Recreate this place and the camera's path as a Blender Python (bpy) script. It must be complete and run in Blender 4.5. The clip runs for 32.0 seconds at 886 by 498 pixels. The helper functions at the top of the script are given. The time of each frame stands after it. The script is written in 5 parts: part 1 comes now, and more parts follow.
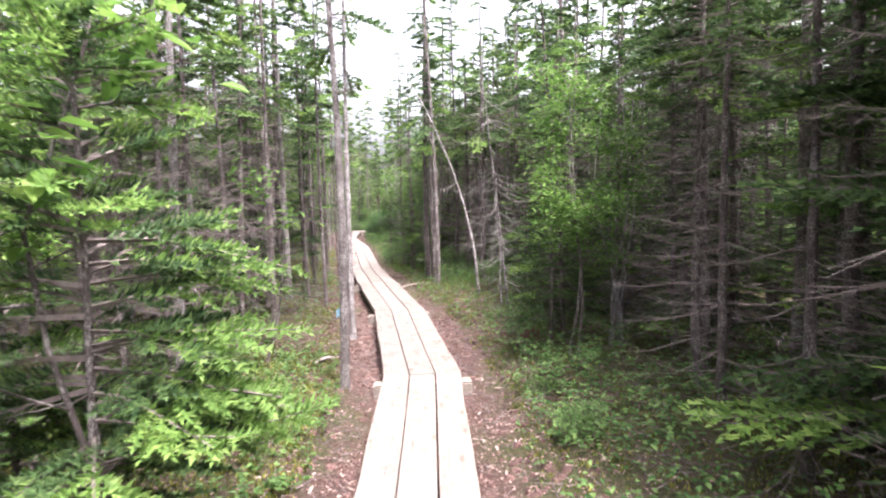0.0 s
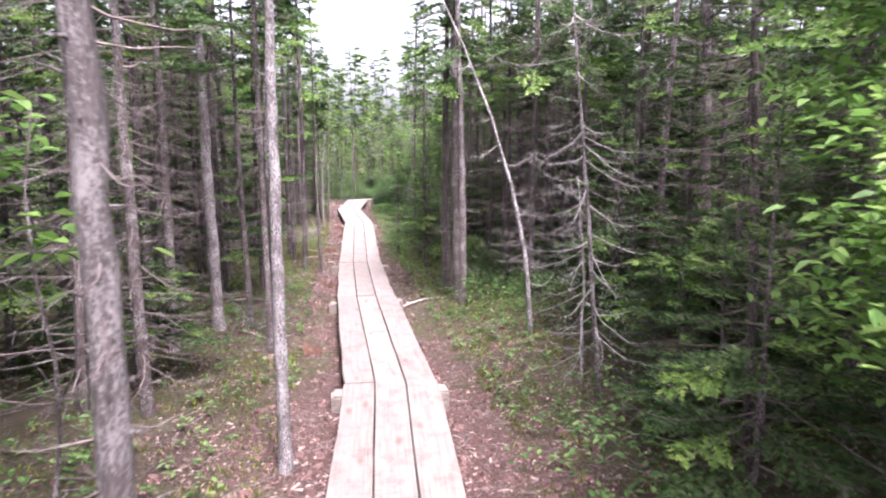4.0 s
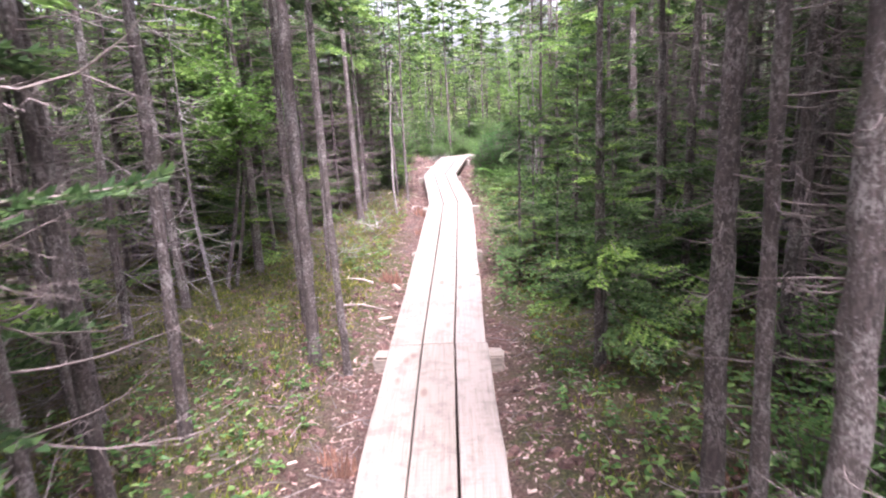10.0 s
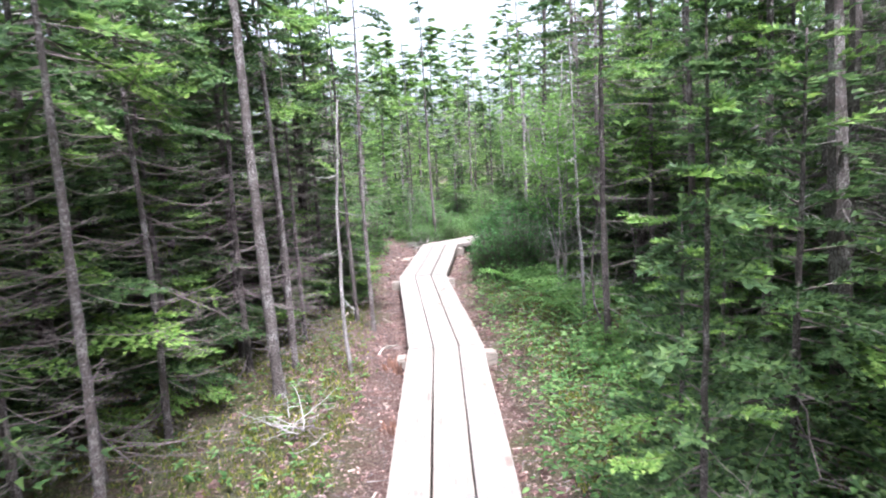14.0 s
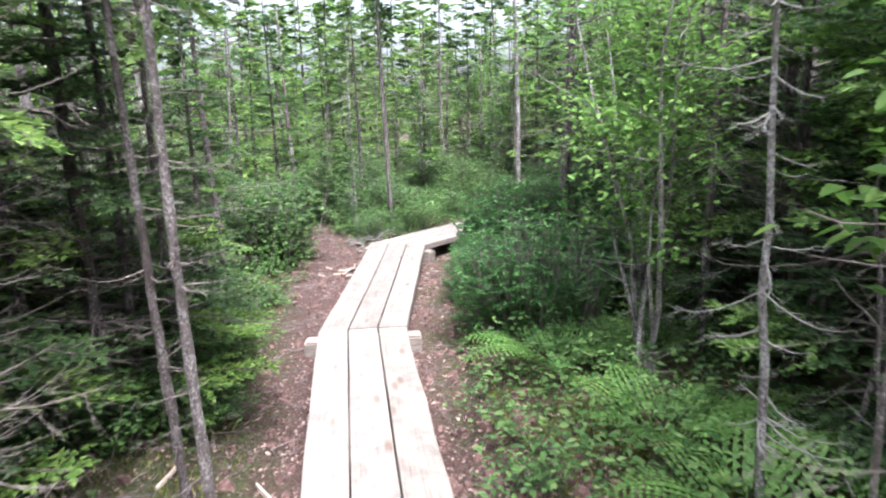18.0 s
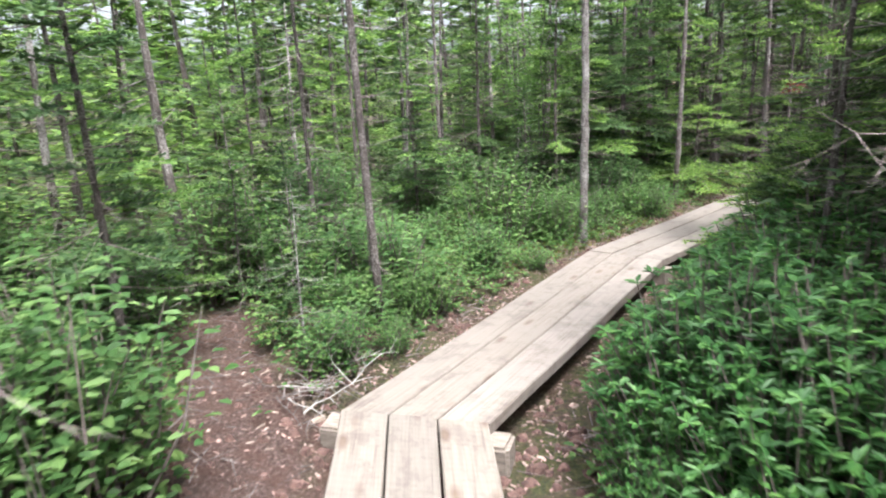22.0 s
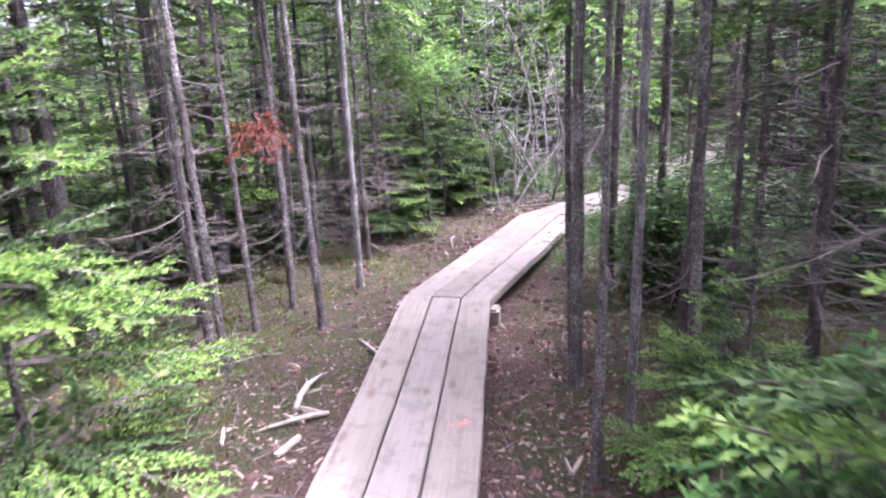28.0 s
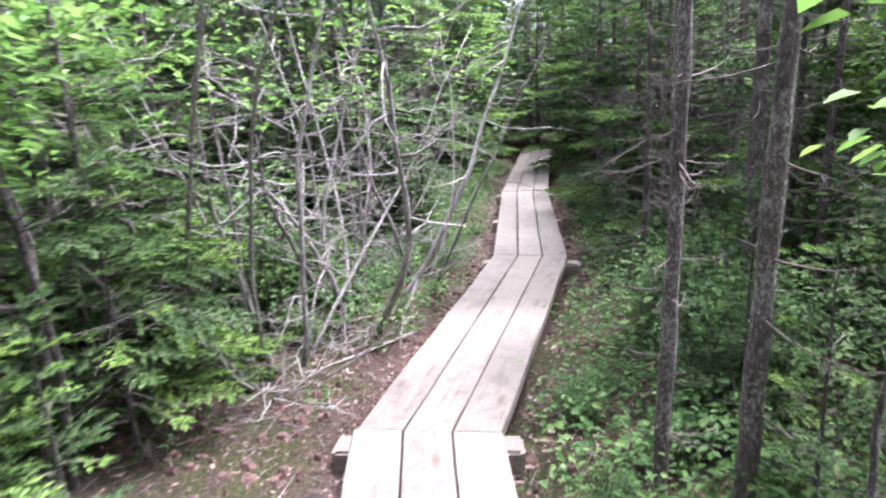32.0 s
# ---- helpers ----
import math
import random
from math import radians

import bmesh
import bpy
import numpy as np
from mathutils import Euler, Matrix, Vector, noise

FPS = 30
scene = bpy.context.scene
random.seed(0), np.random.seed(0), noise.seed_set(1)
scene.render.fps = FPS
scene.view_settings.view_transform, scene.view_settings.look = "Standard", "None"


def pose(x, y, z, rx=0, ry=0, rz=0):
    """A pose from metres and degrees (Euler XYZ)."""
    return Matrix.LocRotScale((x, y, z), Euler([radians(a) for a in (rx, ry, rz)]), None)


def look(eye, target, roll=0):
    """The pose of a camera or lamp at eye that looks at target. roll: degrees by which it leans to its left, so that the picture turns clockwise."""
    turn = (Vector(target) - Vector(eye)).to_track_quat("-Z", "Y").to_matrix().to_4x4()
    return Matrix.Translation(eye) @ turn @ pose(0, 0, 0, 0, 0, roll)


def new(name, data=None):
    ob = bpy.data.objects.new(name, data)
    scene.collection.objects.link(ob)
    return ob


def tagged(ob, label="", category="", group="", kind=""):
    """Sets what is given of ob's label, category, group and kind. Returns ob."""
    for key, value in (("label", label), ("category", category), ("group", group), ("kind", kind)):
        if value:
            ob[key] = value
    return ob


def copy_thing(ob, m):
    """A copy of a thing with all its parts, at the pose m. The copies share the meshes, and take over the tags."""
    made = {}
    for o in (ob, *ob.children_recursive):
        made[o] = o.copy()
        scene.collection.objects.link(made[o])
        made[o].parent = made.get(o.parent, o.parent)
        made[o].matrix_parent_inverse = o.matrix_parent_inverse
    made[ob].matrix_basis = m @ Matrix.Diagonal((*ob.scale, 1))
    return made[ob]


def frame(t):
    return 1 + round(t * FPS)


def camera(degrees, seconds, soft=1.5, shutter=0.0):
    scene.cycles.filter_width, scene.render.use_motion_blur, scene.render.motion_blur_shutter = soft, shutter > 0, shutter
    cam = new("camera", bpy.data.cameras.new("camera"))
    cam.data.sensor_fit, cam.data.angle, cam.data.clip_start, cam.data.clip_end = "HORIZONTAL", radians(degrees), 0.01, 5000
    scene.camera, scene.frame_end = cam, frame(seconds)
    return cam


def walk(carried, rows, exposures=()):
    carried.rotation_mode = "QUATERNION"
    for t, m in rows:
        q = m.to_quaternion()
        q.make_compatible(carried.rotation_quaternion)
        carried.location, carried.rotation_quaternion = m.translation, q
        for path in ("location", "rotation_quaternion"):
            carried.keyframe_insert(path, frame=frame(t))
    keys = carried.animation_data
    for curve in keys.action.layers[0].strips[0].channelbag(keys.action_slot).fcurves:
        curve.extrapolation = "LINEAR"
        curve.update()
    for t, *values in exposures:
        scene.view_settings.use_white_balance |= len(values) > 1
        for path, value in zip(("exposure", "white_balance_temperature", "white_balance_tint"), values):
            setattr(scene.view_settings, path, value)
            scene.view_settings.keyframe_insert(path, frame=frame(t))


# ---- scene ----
cam = camera(70.8, 32.0, soft=2.0, shutter=0.35)
PATH = [
    # seconds, eye, yaw, pitch, roll
    (0, 8.073, -2.140, 1.526, 5.58, -5.14, -1.29),
    (0.5, 7.955, -1.703, 1.520, 4.18, -5.09, 0.18),
    (1, 7.915, -1.268, 1.512, 4.40, -6.02, 0.93),
    (1.5, 7.833, -0.797, 1.530, 6.25, -7.34, 1.50),
    (2, 7.734, -0.319, 1.555, 8.70, -8.33, 1.51),
    (2.5, 7.695, 0.194, 1.571, 12.41, -8.31, 0.34),
    (3, 7.608, 0.705, 1.587, 7.38, -7.38, 0.53),
    (3.5, 7.605, 1.252, 1.584, 6.93, -7.82, 0.01),
    (5.5, 7.468, 3.295, 1.675, 12.99, -11.08, -0.49),
    (6, 7.373, 3.726, 1.662, 14.98, -11.23, -0.81),
    (6.5, 7.214, 4.165, 1.660, 14.17, -10.92, -1.35),
    (7, 7.090, 4.660, 1.651, 16.14, -10.82, -3.63),
    (7.5, 6.925, 5.121, 1.649, 15.46, -11.13, -2.41),
    (8, 6.815, 5.594, 1.615, 18.06, -11.22, -1.95),
    (8.5, 6.654, 6.035, 1.625, 15.95, -11.15, -0.99),
    (9, 6.559, 6.488, 1.586, 18.98, -11.38, -2.22),
    (9.5, 6.437, 6.937, 1.560, 18.50, -13.09, -1.96),
    (10, 6.315, 7.406, 1.525, 17.43, -13.73, -2.89),
    (10.5, 6.171, 7.843, 1.553, 19.89, -14.15, -3.04),
    (11, 5.917, 8.358, 1.562, 16.09, -13.34, -0.93),
    (11.5, 5.770, 8.840, 1.561, 15.90, -10.82, -0.96),
    (12, 5.550, 9.357, 1.522, 12.63, -11.64, 1.08),
    (12.5, 5.384, 9.831, 1.534, 13.36, -11.76, 0.22),
    (13, 5.206, 10.359, 1.550, 13.19, -10.10, -0.86),
    (13.5, 5.123, 10.872, 1.520, 15.58, -7.20, -3.24),
    (15.5, 4.716, 12.542, 1.597, 12.83, -11.74, -3.62),
    (16, 4.561, 13.099, 1.610, 15.14, -11.90, -2.46),
    (16.5, 4.391, 13.616, 1.617, 12.60, -13.67, -0.75),
    (17, 4.305, 14.135, 1.617, 13.51, -13.13, -2.40),
    (17.5, 4.157, 14.620, 1.594, 10.67, -13.30, -0.35),
    (18, 4.073, 15.176, 1.546, 11.78, -12.27, -2.21),
    (18.5, 3.886, 15.724, 1.498, 12.65, -12.99, -0.70),
    (19, 3.761, 16.288, 1.466, 17.67, -13.10, 0.21),
    (19.5, 3.550, 16.867, 1.457, 18.07, -13.43, 0.12),
    (20, 3.363, 17.430, 1.454, 19.45, -13.49, -0.59),
    (20.5, 3.120, 17.950, 1.465, 19.66, -13.33, -1.32),
    (21, 2.946, 18.522, 1.450, 15.36, -13.31, -2.48),
    (21.5, 2.762, 19.062, 1.448, 13.20, -13.05, -1.94),
    (22, 2.616, 19.612, 1.455, 7.96, -14.12, -3.06),
    (22.5, 2.519, 20.204, 1.486, 7.65, -14.74, -3.45),
    (23, 2.411, 20.824, 1.498, 1.04, -15.31, -2.53),
    (23.5, 2.371, 21.435, 1.533, -3.64, -14.28, -3.15),
    (24, 2.310, 21.979, 1.553, -14.49, -14.74, -4.78),
    (24.5, 2.438, 22.524, 1.571, -22.64, -13.78, -5.12),
    (25, 2.558, 23.019, 1.579, -31.60, -12.64, -3.02),
    (25.5, 2.775, 23.504, 1.562, -37.21, -12.65, -2.76),
    (27.5, 4.067, 25.725, 1.533, -49.75, -14.27, -1.78),
    (28, 4.478, 26.171, 1.513, -47.84, -14.71, -2.51),
    (28.5, 4.901, 26.620, 1.493, -50.97, -14.51, -2.57),
    (29, 5.307, 27.057, 1.526, -50.84, -14.21, -4.86),
    (29.5, 5.710, 27.460, 1.526, -53.21, -14.19, -4.44),
    (30, 6.200, 27.781, 1.505, -53.59, -13.10, -4.24),
    (30.5, 6.632, 28.186, 1.472, -59.06, -13.48, -1.91),
    (31, 7.049, 28.595, 1.565, -64.94, -14.62, -1.67),
    (31.5, 7.536, 28.940, 1.504, -68.88, -14.47, -2.40),
    (32, 8.051, 29.146, 1.480, -74.20, -14.28, -2.65),
]


def gaze(x, y, z, yaw, pitch, roll):
    a, b = radians(yaw), radians(pitch)
    ahead = Vector((-math.sin(a) * math.cos(b), math.cos(a) * math.cos(b), math.sin(b)))
    return look((x, y, z), Vector((x, y, z)) + ahead, roll)


walk(cam, [(t, gaze(*row)) for t, *row in PATH], [  # seconds, stops, white balance
    (0, 2.25, 6350, 18), (2, 2.15, 6150, 23), (6, 2.25, 6100, 28), (9, 2.4, 6150, 28), (11, 2.4, 6000, 21), (13, 2.25, 5700, 14), (16, 2.2, 5750, 8), (18, 2.1, 5850, 10), (20, 1.9, 6100, 9), (23, 1.9, 6150, 5),
    (25, 2.4, 6100, 6), (28, 2.65, 5650, 31), (29, 2.65, 5750, 22), (30, 2.6, 5850, 18), (32, 2.65, 5750, 17)])

# ---- light: thin bright cloud, a soft sun that comes through the crowns ----
SUN_HEIGHT, SUN_TURN = 66.0, 143.0
world = bpy.data.worlds.new("sky")
scene.world = world
world.use_nodes = True
sky = world.node_tree.nodes.new("ShaderNodeTexSky")
sky.sky_type, sky.sun_disc = "NISHITA", False
sky.sun_elevation, sky.sun_rotation = radians(SUN_HEIGHT), radians(SUN_TURN)
sky.air_density, sky.dust_density, sky.ozone_density = 0.7, 8.0, 0.6
back = world.node_tree.nodes["Background"]
back.inputs["Strength"].default_value = 0.15
cloud = world.node_tree.nodes.new("ShaderNodeHueSaturation")  # a thin white veil of cloud takes out most of the blue
cloud.inputs["Saturation"].default_value, cloud.inputs["Value"].default_value = 0.28, 1.3
world.node_tree.links.new(sky.outputs["Color"], cloud.inputs["Color"])
world.node_tree.links.new(cloud.outputs["Color"], back.inputs["Color"])
sun = new("sun", bpy.data.lights.new("sun", "SUN"))
sun.data.energy, sun.data.angle, sun.data.color = 1.95, radians(10.0), (1.0, 0.95, 0.89)
sun.matrix_world = pose(0, 0, 30, 90 - SUN_HEIGHT, 0, 180 - SUN_TURN)

# ---- materials ----


def material(name):
    m = bpy.data.materials.new(name)
    m.use_nodes = True
    return m, m.node_tree.nodes, m.node_tree.links


def ramp(nodes, links, source, stops):
    r = nodes.new("ShaderNodeValToRGB")
    while len(r.color_ramp.elements) < len(stops):
        r.color_ramp.elements.new(0.5)
    for e, (p, c) in zip(r.color_ramp.elements, stops):
        e.position, e.color = p, (*c, 1)
    links.new(source, r.inputs["Fac"])
    return r.outputs["Color"]


def noise_node(nodes, links, vector, scale, detail=4.0, rough=0.6):
    n = nodes.new("ShaderNodeTexNoise")
    n.inputs["Scale"].default_value, n.inputs["Detail"].default_value, n.inputs["Roughness"].default_value = scale, detail, rough
    if vector is not None:
        links.new(vector, n.inputs["Vector"])
    return n.outputs["Fac"]


def mix(nodes, links, kind, fac, a, b):
    m = nodes.new("ShaderNodeMix")
    m.data_type, m.blend_type = "RGBA", kind
    for socket, v in ((m.inputs[0], fac), (m.inputs[6], a), (m.inputs[7], b)):
        if isinstance(v, (float, int)):
            socket.default_value = v
        elif isinstance(v, tuple):
            socket.default_value = (*v, 1)
        else:
            links.new(v, socket)
    return m.outputs[2]


def bump(nodes, links, height, strength, distance, shader):
    b = nodes.new("ShaderNodeBump")
    b.inputs["Strength"].default_value, b.inputs["Distance"].default_value = strength, distance
    links.new(height, b.inputs["Height"])
    links.new(b.outputs["Normal"], shader.inputs["Normal"])


def stretched(nodes, links, scale, source="Object"):
    c, m = nodes.new("ShaderNodeTexCoord"), nodes.new("ShaderNodeMapping")
    m.inputs["Scale"].default_value = scale
    links.new(c.outputs[source], m.inputs["Vector"])
    return m.outputs["Vector"]


def leaf_material(name, dark, light, pale, through_light=0.35, rough=0.55):
    """Needles and leaves: colour varies from piece to piece and from tree to tree, and light comes through."""
    m, nodes, links = material(name)
    shader = nodes["Principled BSDF"]
    g, o = nodes.new("ShaderNodeNewGeometry"), nodes.new("ShaderNodeObjectInfo")
    a = ramp(nodes, links, g.outputs["Random Per Island"], [(0.0, dark), (0.6, light), (1.0, pale)])
    n = noise_node(nodes, links, stretched(nodes, links, (1, 1, 1)), 3.0, 2.0)
    b = mix(nodes, links, "MULTIPLY", 0.55, a, ramp(nodes, links, n, [(0.3, (0.45, 0.5, 0.4)), (0.7, (1.2, 1.15, 0.9))]))
    c = mix(nodes, links, "MULTIPLY", 0.5, b, ramp(nodes, links, o.outputs["Random"], [(0.0, (0.7, 0.75, 0.7)), (1.0, (1.25, 1.15, 0.9))]))
    links.new(c, shader.inputs["Base Color"])
    shader.inputs["Roughness"].default_value = rough
    shader.inputs["Specular IOR Level"].default_value = 0.3
    t, add = nodes.new("ShaderNodeBsdfTranslucent"), nodes.new("ShaderNodeMixShader")
    links.new(c, t.inputs["Color"])
    add.inputs[0].default_value = through_light
    links.new(shader.outputs[0], add.inputs[1])
    links.new(t.outputs[0], add.inputs[2])
    links.new(add.outputs[0], nodes["Material Output"].inputs["Surface"])
    return m


def bark_material(name, dark, light, lichen, amount):
    """Scaly bark with cracks, and pale crusts of lichen in small sharp patches."""
    m, nodes, links = material(name)
    shader = nodes["Principled BSDF"]
    v = stretched(nodes, links, (1, 1, 0.3))
    n = noise_node(nodes, links, v, 75.0, 5.0, 0.7)
    base = ramp(nodes, links, n, [(0.32, dark), (0.62, light)])
    spots = noise_node(nodes, links, stretched(nodes, links, (1, 1, 0.7)), 85.0, 6.0, 0.8)
    zones = noise_node(nodes, links, stretched(nodes, links, (1, 1, 1)), 5.0, 2.0)
    both = nodes.new("ShaderNodeMath")
    both.operation = "MULTIPLY_ADD"
    links.new(zones, both.inputs[0])
    both.inputs[1].default_value = 0.5
    links.new(spots, both.inputs[2])
    fac = ramp(nodes, links, both.outputs[0], [(0.77 - amount, (0, 0, 0)), (0.90 - amount, (1, 1, 1))])
    o = nodes.new("ShaderNodeObjectInfo")
    tone = ramp(nodes, links, o.outputs["Random"], [(0.0, (0.55, 0.5, 0.5)), (1.0, (1.2, 1.18, 1.2))])
    links.new(mix(nodes, links, "MULTIPLY", 0.8, mix(nodes, links, "MIX", fac, base, lichen), tone), shader.inputs["Base Color"])
    shader.inputs["Roughness"].default_value = 0.9
    bump(nodes, links, n, 1.0, 0.014, shader)
    return m


def plank_material():
    m, nodes, links = material("rough_sawn_plank")
    shader = nodes["Principled BSDF"]
    o = nodes.new("ShaderNodeObjectInfo")
    shift = nodes.new("ShaderNodeVectorMath")
    shift.operation = "MULTIPLY_ADD"
    links.new(o.outputs["Random"], shift.inputs[0])
    shift.inputs[1].default_value = (13, 31, 7)
    links.new(stretched(nodes, links, (1.0, 1.0, 1.0), "UV"), shift.inputs[2])
    place = shift.outputs[0]
    wide = nodes.new("ShaderNodeMapping")
    wide.inputs["Scale"].default_value = (26.0, 1.1, 1.0)
    links.new(place, wide.inputs["Vector"])
    grain = noise_node(nodes, links, wide.outputs[0], 2.2, 7.0, 0.65)
    base = ramp(nodes, links, grain, [(0.28, (0.100, 0.080, 0.070)), (0.45, (0.172, 0.146, 0.132)), (0.72, (0.222, 0.195, 0.180))])
    blotch = noise_node(nodes, links, place, 2.6, 4.0, 0.6)
    grey = mix(nodes, links, "MIX", ramp(nodes, links, blotch, [(0.35, (0, 0, 0)), (0.7, (0.75, 0.75, 0.75))]), base, (0.185, 0.163, 0.152))
    knots = nodes.new("ShaderNodeTexVoronoi")
    knots.inputs["Scale"].default_value = 1.0
    spread = nodes.new("ShaderNodeMapping")
    spread.inputs["Scale"].default_value = (6.5, 2.6, 1.0)
    links.new(place, spread.inputs["Vector"])
    links.new(spread.outputs[0], knots.inputs["Vector"])
    knot = ramp(nodes, links, knots.outputs["Distance"], [(0.08, (1, 1, 1)), (0.2, (0, 0, 0))])
    tone = ramp(nodes, links, o.outputs["Random"], [(0.0, (0.82, 0.80, 0.78)), (0.5, (1.0, 0.97, 0.93)), (1.0, (1.12, 1.1, 1.1))])
    saw = nodes.new("ShaderNodeTexWave")
    saw.bands_direction = "Y"
    saw.inputs["Scale"].default_value, saw.inputs["Distortion"].default_value, saw.inputs["Detail"].default_value = 9.0, 3.0, 3.0
    links.new(place, saw.inputs["Vector"])
    c = mix(nodes, links, "MIX", mix(nodes, links, "MULTIPLY", 1.0, knot, (0.75, 0.75, 0.75)), grey, (0.10, 0.065, 0.045))
    c = mix(nodes, links, "MULTIPLY", 0.05, c, saw.outputs["Color"])
    dirt = noise_node(nodes, links, place, 7.0, 6.0, 0.7)
    c = mix(nodes, links, "MULTIPLY", 0.42, c, ramp(nodes, links, dirt, [(0.38, (0.42, 0.38, 0.37)), (0.5, (1, 1, 1))]))
    links.new(mix(nodes, links, "MULTIPLY", 1.0, c, tone), shader.inputs["Base Color"])
    shader.inputs["Roughness"].default_value = 0.75
    bump(nodes, links, grain, 0.35, 0.004, shader)
    return m


def ground_material():
    m, nodes, links = material("forest_floor")
    shader = nodes["Principled BSDF"]
    v = stretched(nodes, links, (1, 1, 1))
    fine, mid, large = (noise_node(nodes, links, v, s, d, 0.65) for s, d in ((55.0, 6.0), (9.0, 5.0), (1.3, 4.0)))
    peat = ramp(nodes, links, fine, [(0.3, (0.034, 0.017, 0.015)), (0.5, (0.12, 0.066, 0.058)), (0.72, (0.30, 0.20, 0.175))])
    peat = mix(nodes, links, "MIX", ramp(nodes, links, mid, [(0.42, (0, 0, 0)), (0.62, (0.7, 0.7, 0.7))]), peat, (0.12, 0.052, 0.04))
    moss = ramp(nodes, links, fine, [(0.28, (0.018, 0.024, 0.008)), (0.5, (0.062, 0.068, 0.017)), (0.75, (0.15, 0.145, 0.04))])
    moss = mix(nodes, links, "MIX", ramp(nodes, links, mid, [(0.45, (0, 0, 0)), (0.7, (0.8, 0.8, 0.8))]), moss, (0.10, 0.065, 0.022))
    a = nodes.new("ShaderNodeAttribute")
    a.attribute_name = "trail"
    level = nodes.new("ShaderNodeMath")
    level.operation = "ADD"
    links.new(a.outputs["Fac"], level.inputs[0])
    links.new(large, level.inputs[1])
    bare = ramp(nodes, links, level.outputs[0], [(0.52, (0, 0, 0)), (0.85, (1, 1, 1))])
    litter = mix(nodes, links, "MIX", ramp(nodes, links, mix(nodes, links, "MIX", 0.5, large, mid), [(0.45, (0, 0, 0)), (0.60, (0.9, 0.9, 0.9))]), moss, ramp(nodes, links, fine, [(0.3, (0.03, 0.017, 0.013)), (0.55, (0.10, 0.06, 0.05)), (0.75, (0.24, 0.16, 0.135))]))
    links.new(mix(nodes, links, "MIX", bare, litter, peat), shader.inputs["Base Color"])
    shader.inputs["Roughness"].default_value = 0.95
    bump(nodes, links, mix(nodes, links, "ADD", 0.6, fine, mid), 1.0, 0.12, shader)
    return m


def plain(name, stops, scale, rough=0.85, stretch=(1, 1, 1), relief=0.4):
    m, nodes, links = material(name)
    shader = nodes["Principled BSDF"]
    n = noise_node(nodes, links, stretched(nodes, links, stretch), scale, 5.0, 0.65)
    g = nodes.new("ShaderNodeNewGeometry")
    c = ramp(nodes, links, n, stops)
    tone = ramp(nodes, links, g.outputs["Random Per Island"], [(0.0, (0.6, 0.58, 0.56)), (1.0, (1.25, 1.25, 1.25))])
    links.new(mix(nodes, links, "MULTIPLY", 0.8, c, tone), shader.inputs["Base Color"])
    shader.inputs["Roughness"].default_value = rough
    bump(nodes, links, n, relief, 0.006, shader)
    return m


PLANK = plank_material()
SLEEPER = plain("sleeper_timber", [(0.3, (0.09, 0.07, 0.06)), (0.7, (0.25, 0.21, 0.185))], 14.0, 0.85, (1, 6, 6))
GROUND = ground_material()
BARK = bark_material("spruce_bark", (0.028, 0.022, 0.021), (0.105, 0.083, 0.080), (0.29, 0.27, 0.265), 0.02)
PALE_BARK = bark_material("pale_bark", (0.045, 0.038, 0.036), (0.15, 0.13, 0.127), (0.34, 0.325, 0.325), 0.05)
ALDER_BARK = bark_material("alder_bark", (0.10, 0.088, 0.085), (0.26, 0.235, 0.23), (0.42, 0.40, 0.39), 0.0)
TWIG = plain("dead_twig", [(0.3, (0.075, 0.058, 0.055)), (0.7, (0.21, 0.170, 0.168))], 30.0, 0.9)
PALE_TWIG = plain("bleached_twig", [(0.3, (0.17, 0.155, 0.15)), (0.7, (0.34, 0.32, 0.31))], 30.0, 0.9)
NEEDLE = leaf_material("spruce_needles", (0.034, 0.070, 0.032), (0.072, 0.130, 0.056), (0.135, 0.205, 0.088), 0.45)
# lighter green of young growth; also stands in for sunlight on distant needles
YOUNG_OR_LIT = leaf_material("young_or_lit_needles", (0.095, 0.18, 0.05), (0.17, 0.29, 0.085), (0.27, 0.38, 0.13), 0.46)
RUST = leaf_material("rusty_needles", (0.07, 0.014, 0.008), (0.14, 0.028, 0.014), (0.20, 0.05, 0.025), 0.25)
LEAF = leaf_material("shrub_leaves", (0.045, 0.105, 0.036), (0.095, 0.185, 0.065), (0.18, 0.28, 0.11), 0.45)
LAUREL = leaf_material("laurel_leaves", (0.03, 0.09, 0.028), (0.06, 0.16, 0.045), (0.13, 0.26, 0.08), 0.35, 0.5)
BROAD = leaf_material("bright_leaves", (0.085, 0.18, 0.045), (0.15, 0.28, 0.075), (0.25, 0.39, 0.13), 0.5)
FERN = leaf_material("fern_leaves", (0.07, 0.16, 0.04), (0.12, 0.24, 0.07), (0.20, 0.32, 0.12), 0.45)
MOSS = leaf_material("moss_tufts", (0.05, 0.08, 0.017), (0.125, 0.155, 0.034), (0.25, 0.23, 0.06), 0.3)
CHIP = plain("wood_chips", [(0.3, (0.16, 0.10, 0.085)), (0.7, (0.36, 0.28, 0.25))], 20.0)
CLOD = plain("peat_clods", [(0.3, (0.03, 0.015, 0.013)), (0.6, (0.11, 0.06, 0.052)), (0.8, (0.2, 0.13, 0.11))], 40.0, 0.95, relief=1.0)
LITTER = plain("leaf_litter", [(0.3, (0.09, 0.045, 0.037)), (0.7, (0.36, 0.24, 0.215))], 25.0)
TRAIL_BLUE = plain("trail_paint", [(0.35, (0.16, 0.15, 0.16)), (0.5, (0.16, 0.30, 0.42)), (0.7, (0.24, 0.42, 0.55))], 60.0)
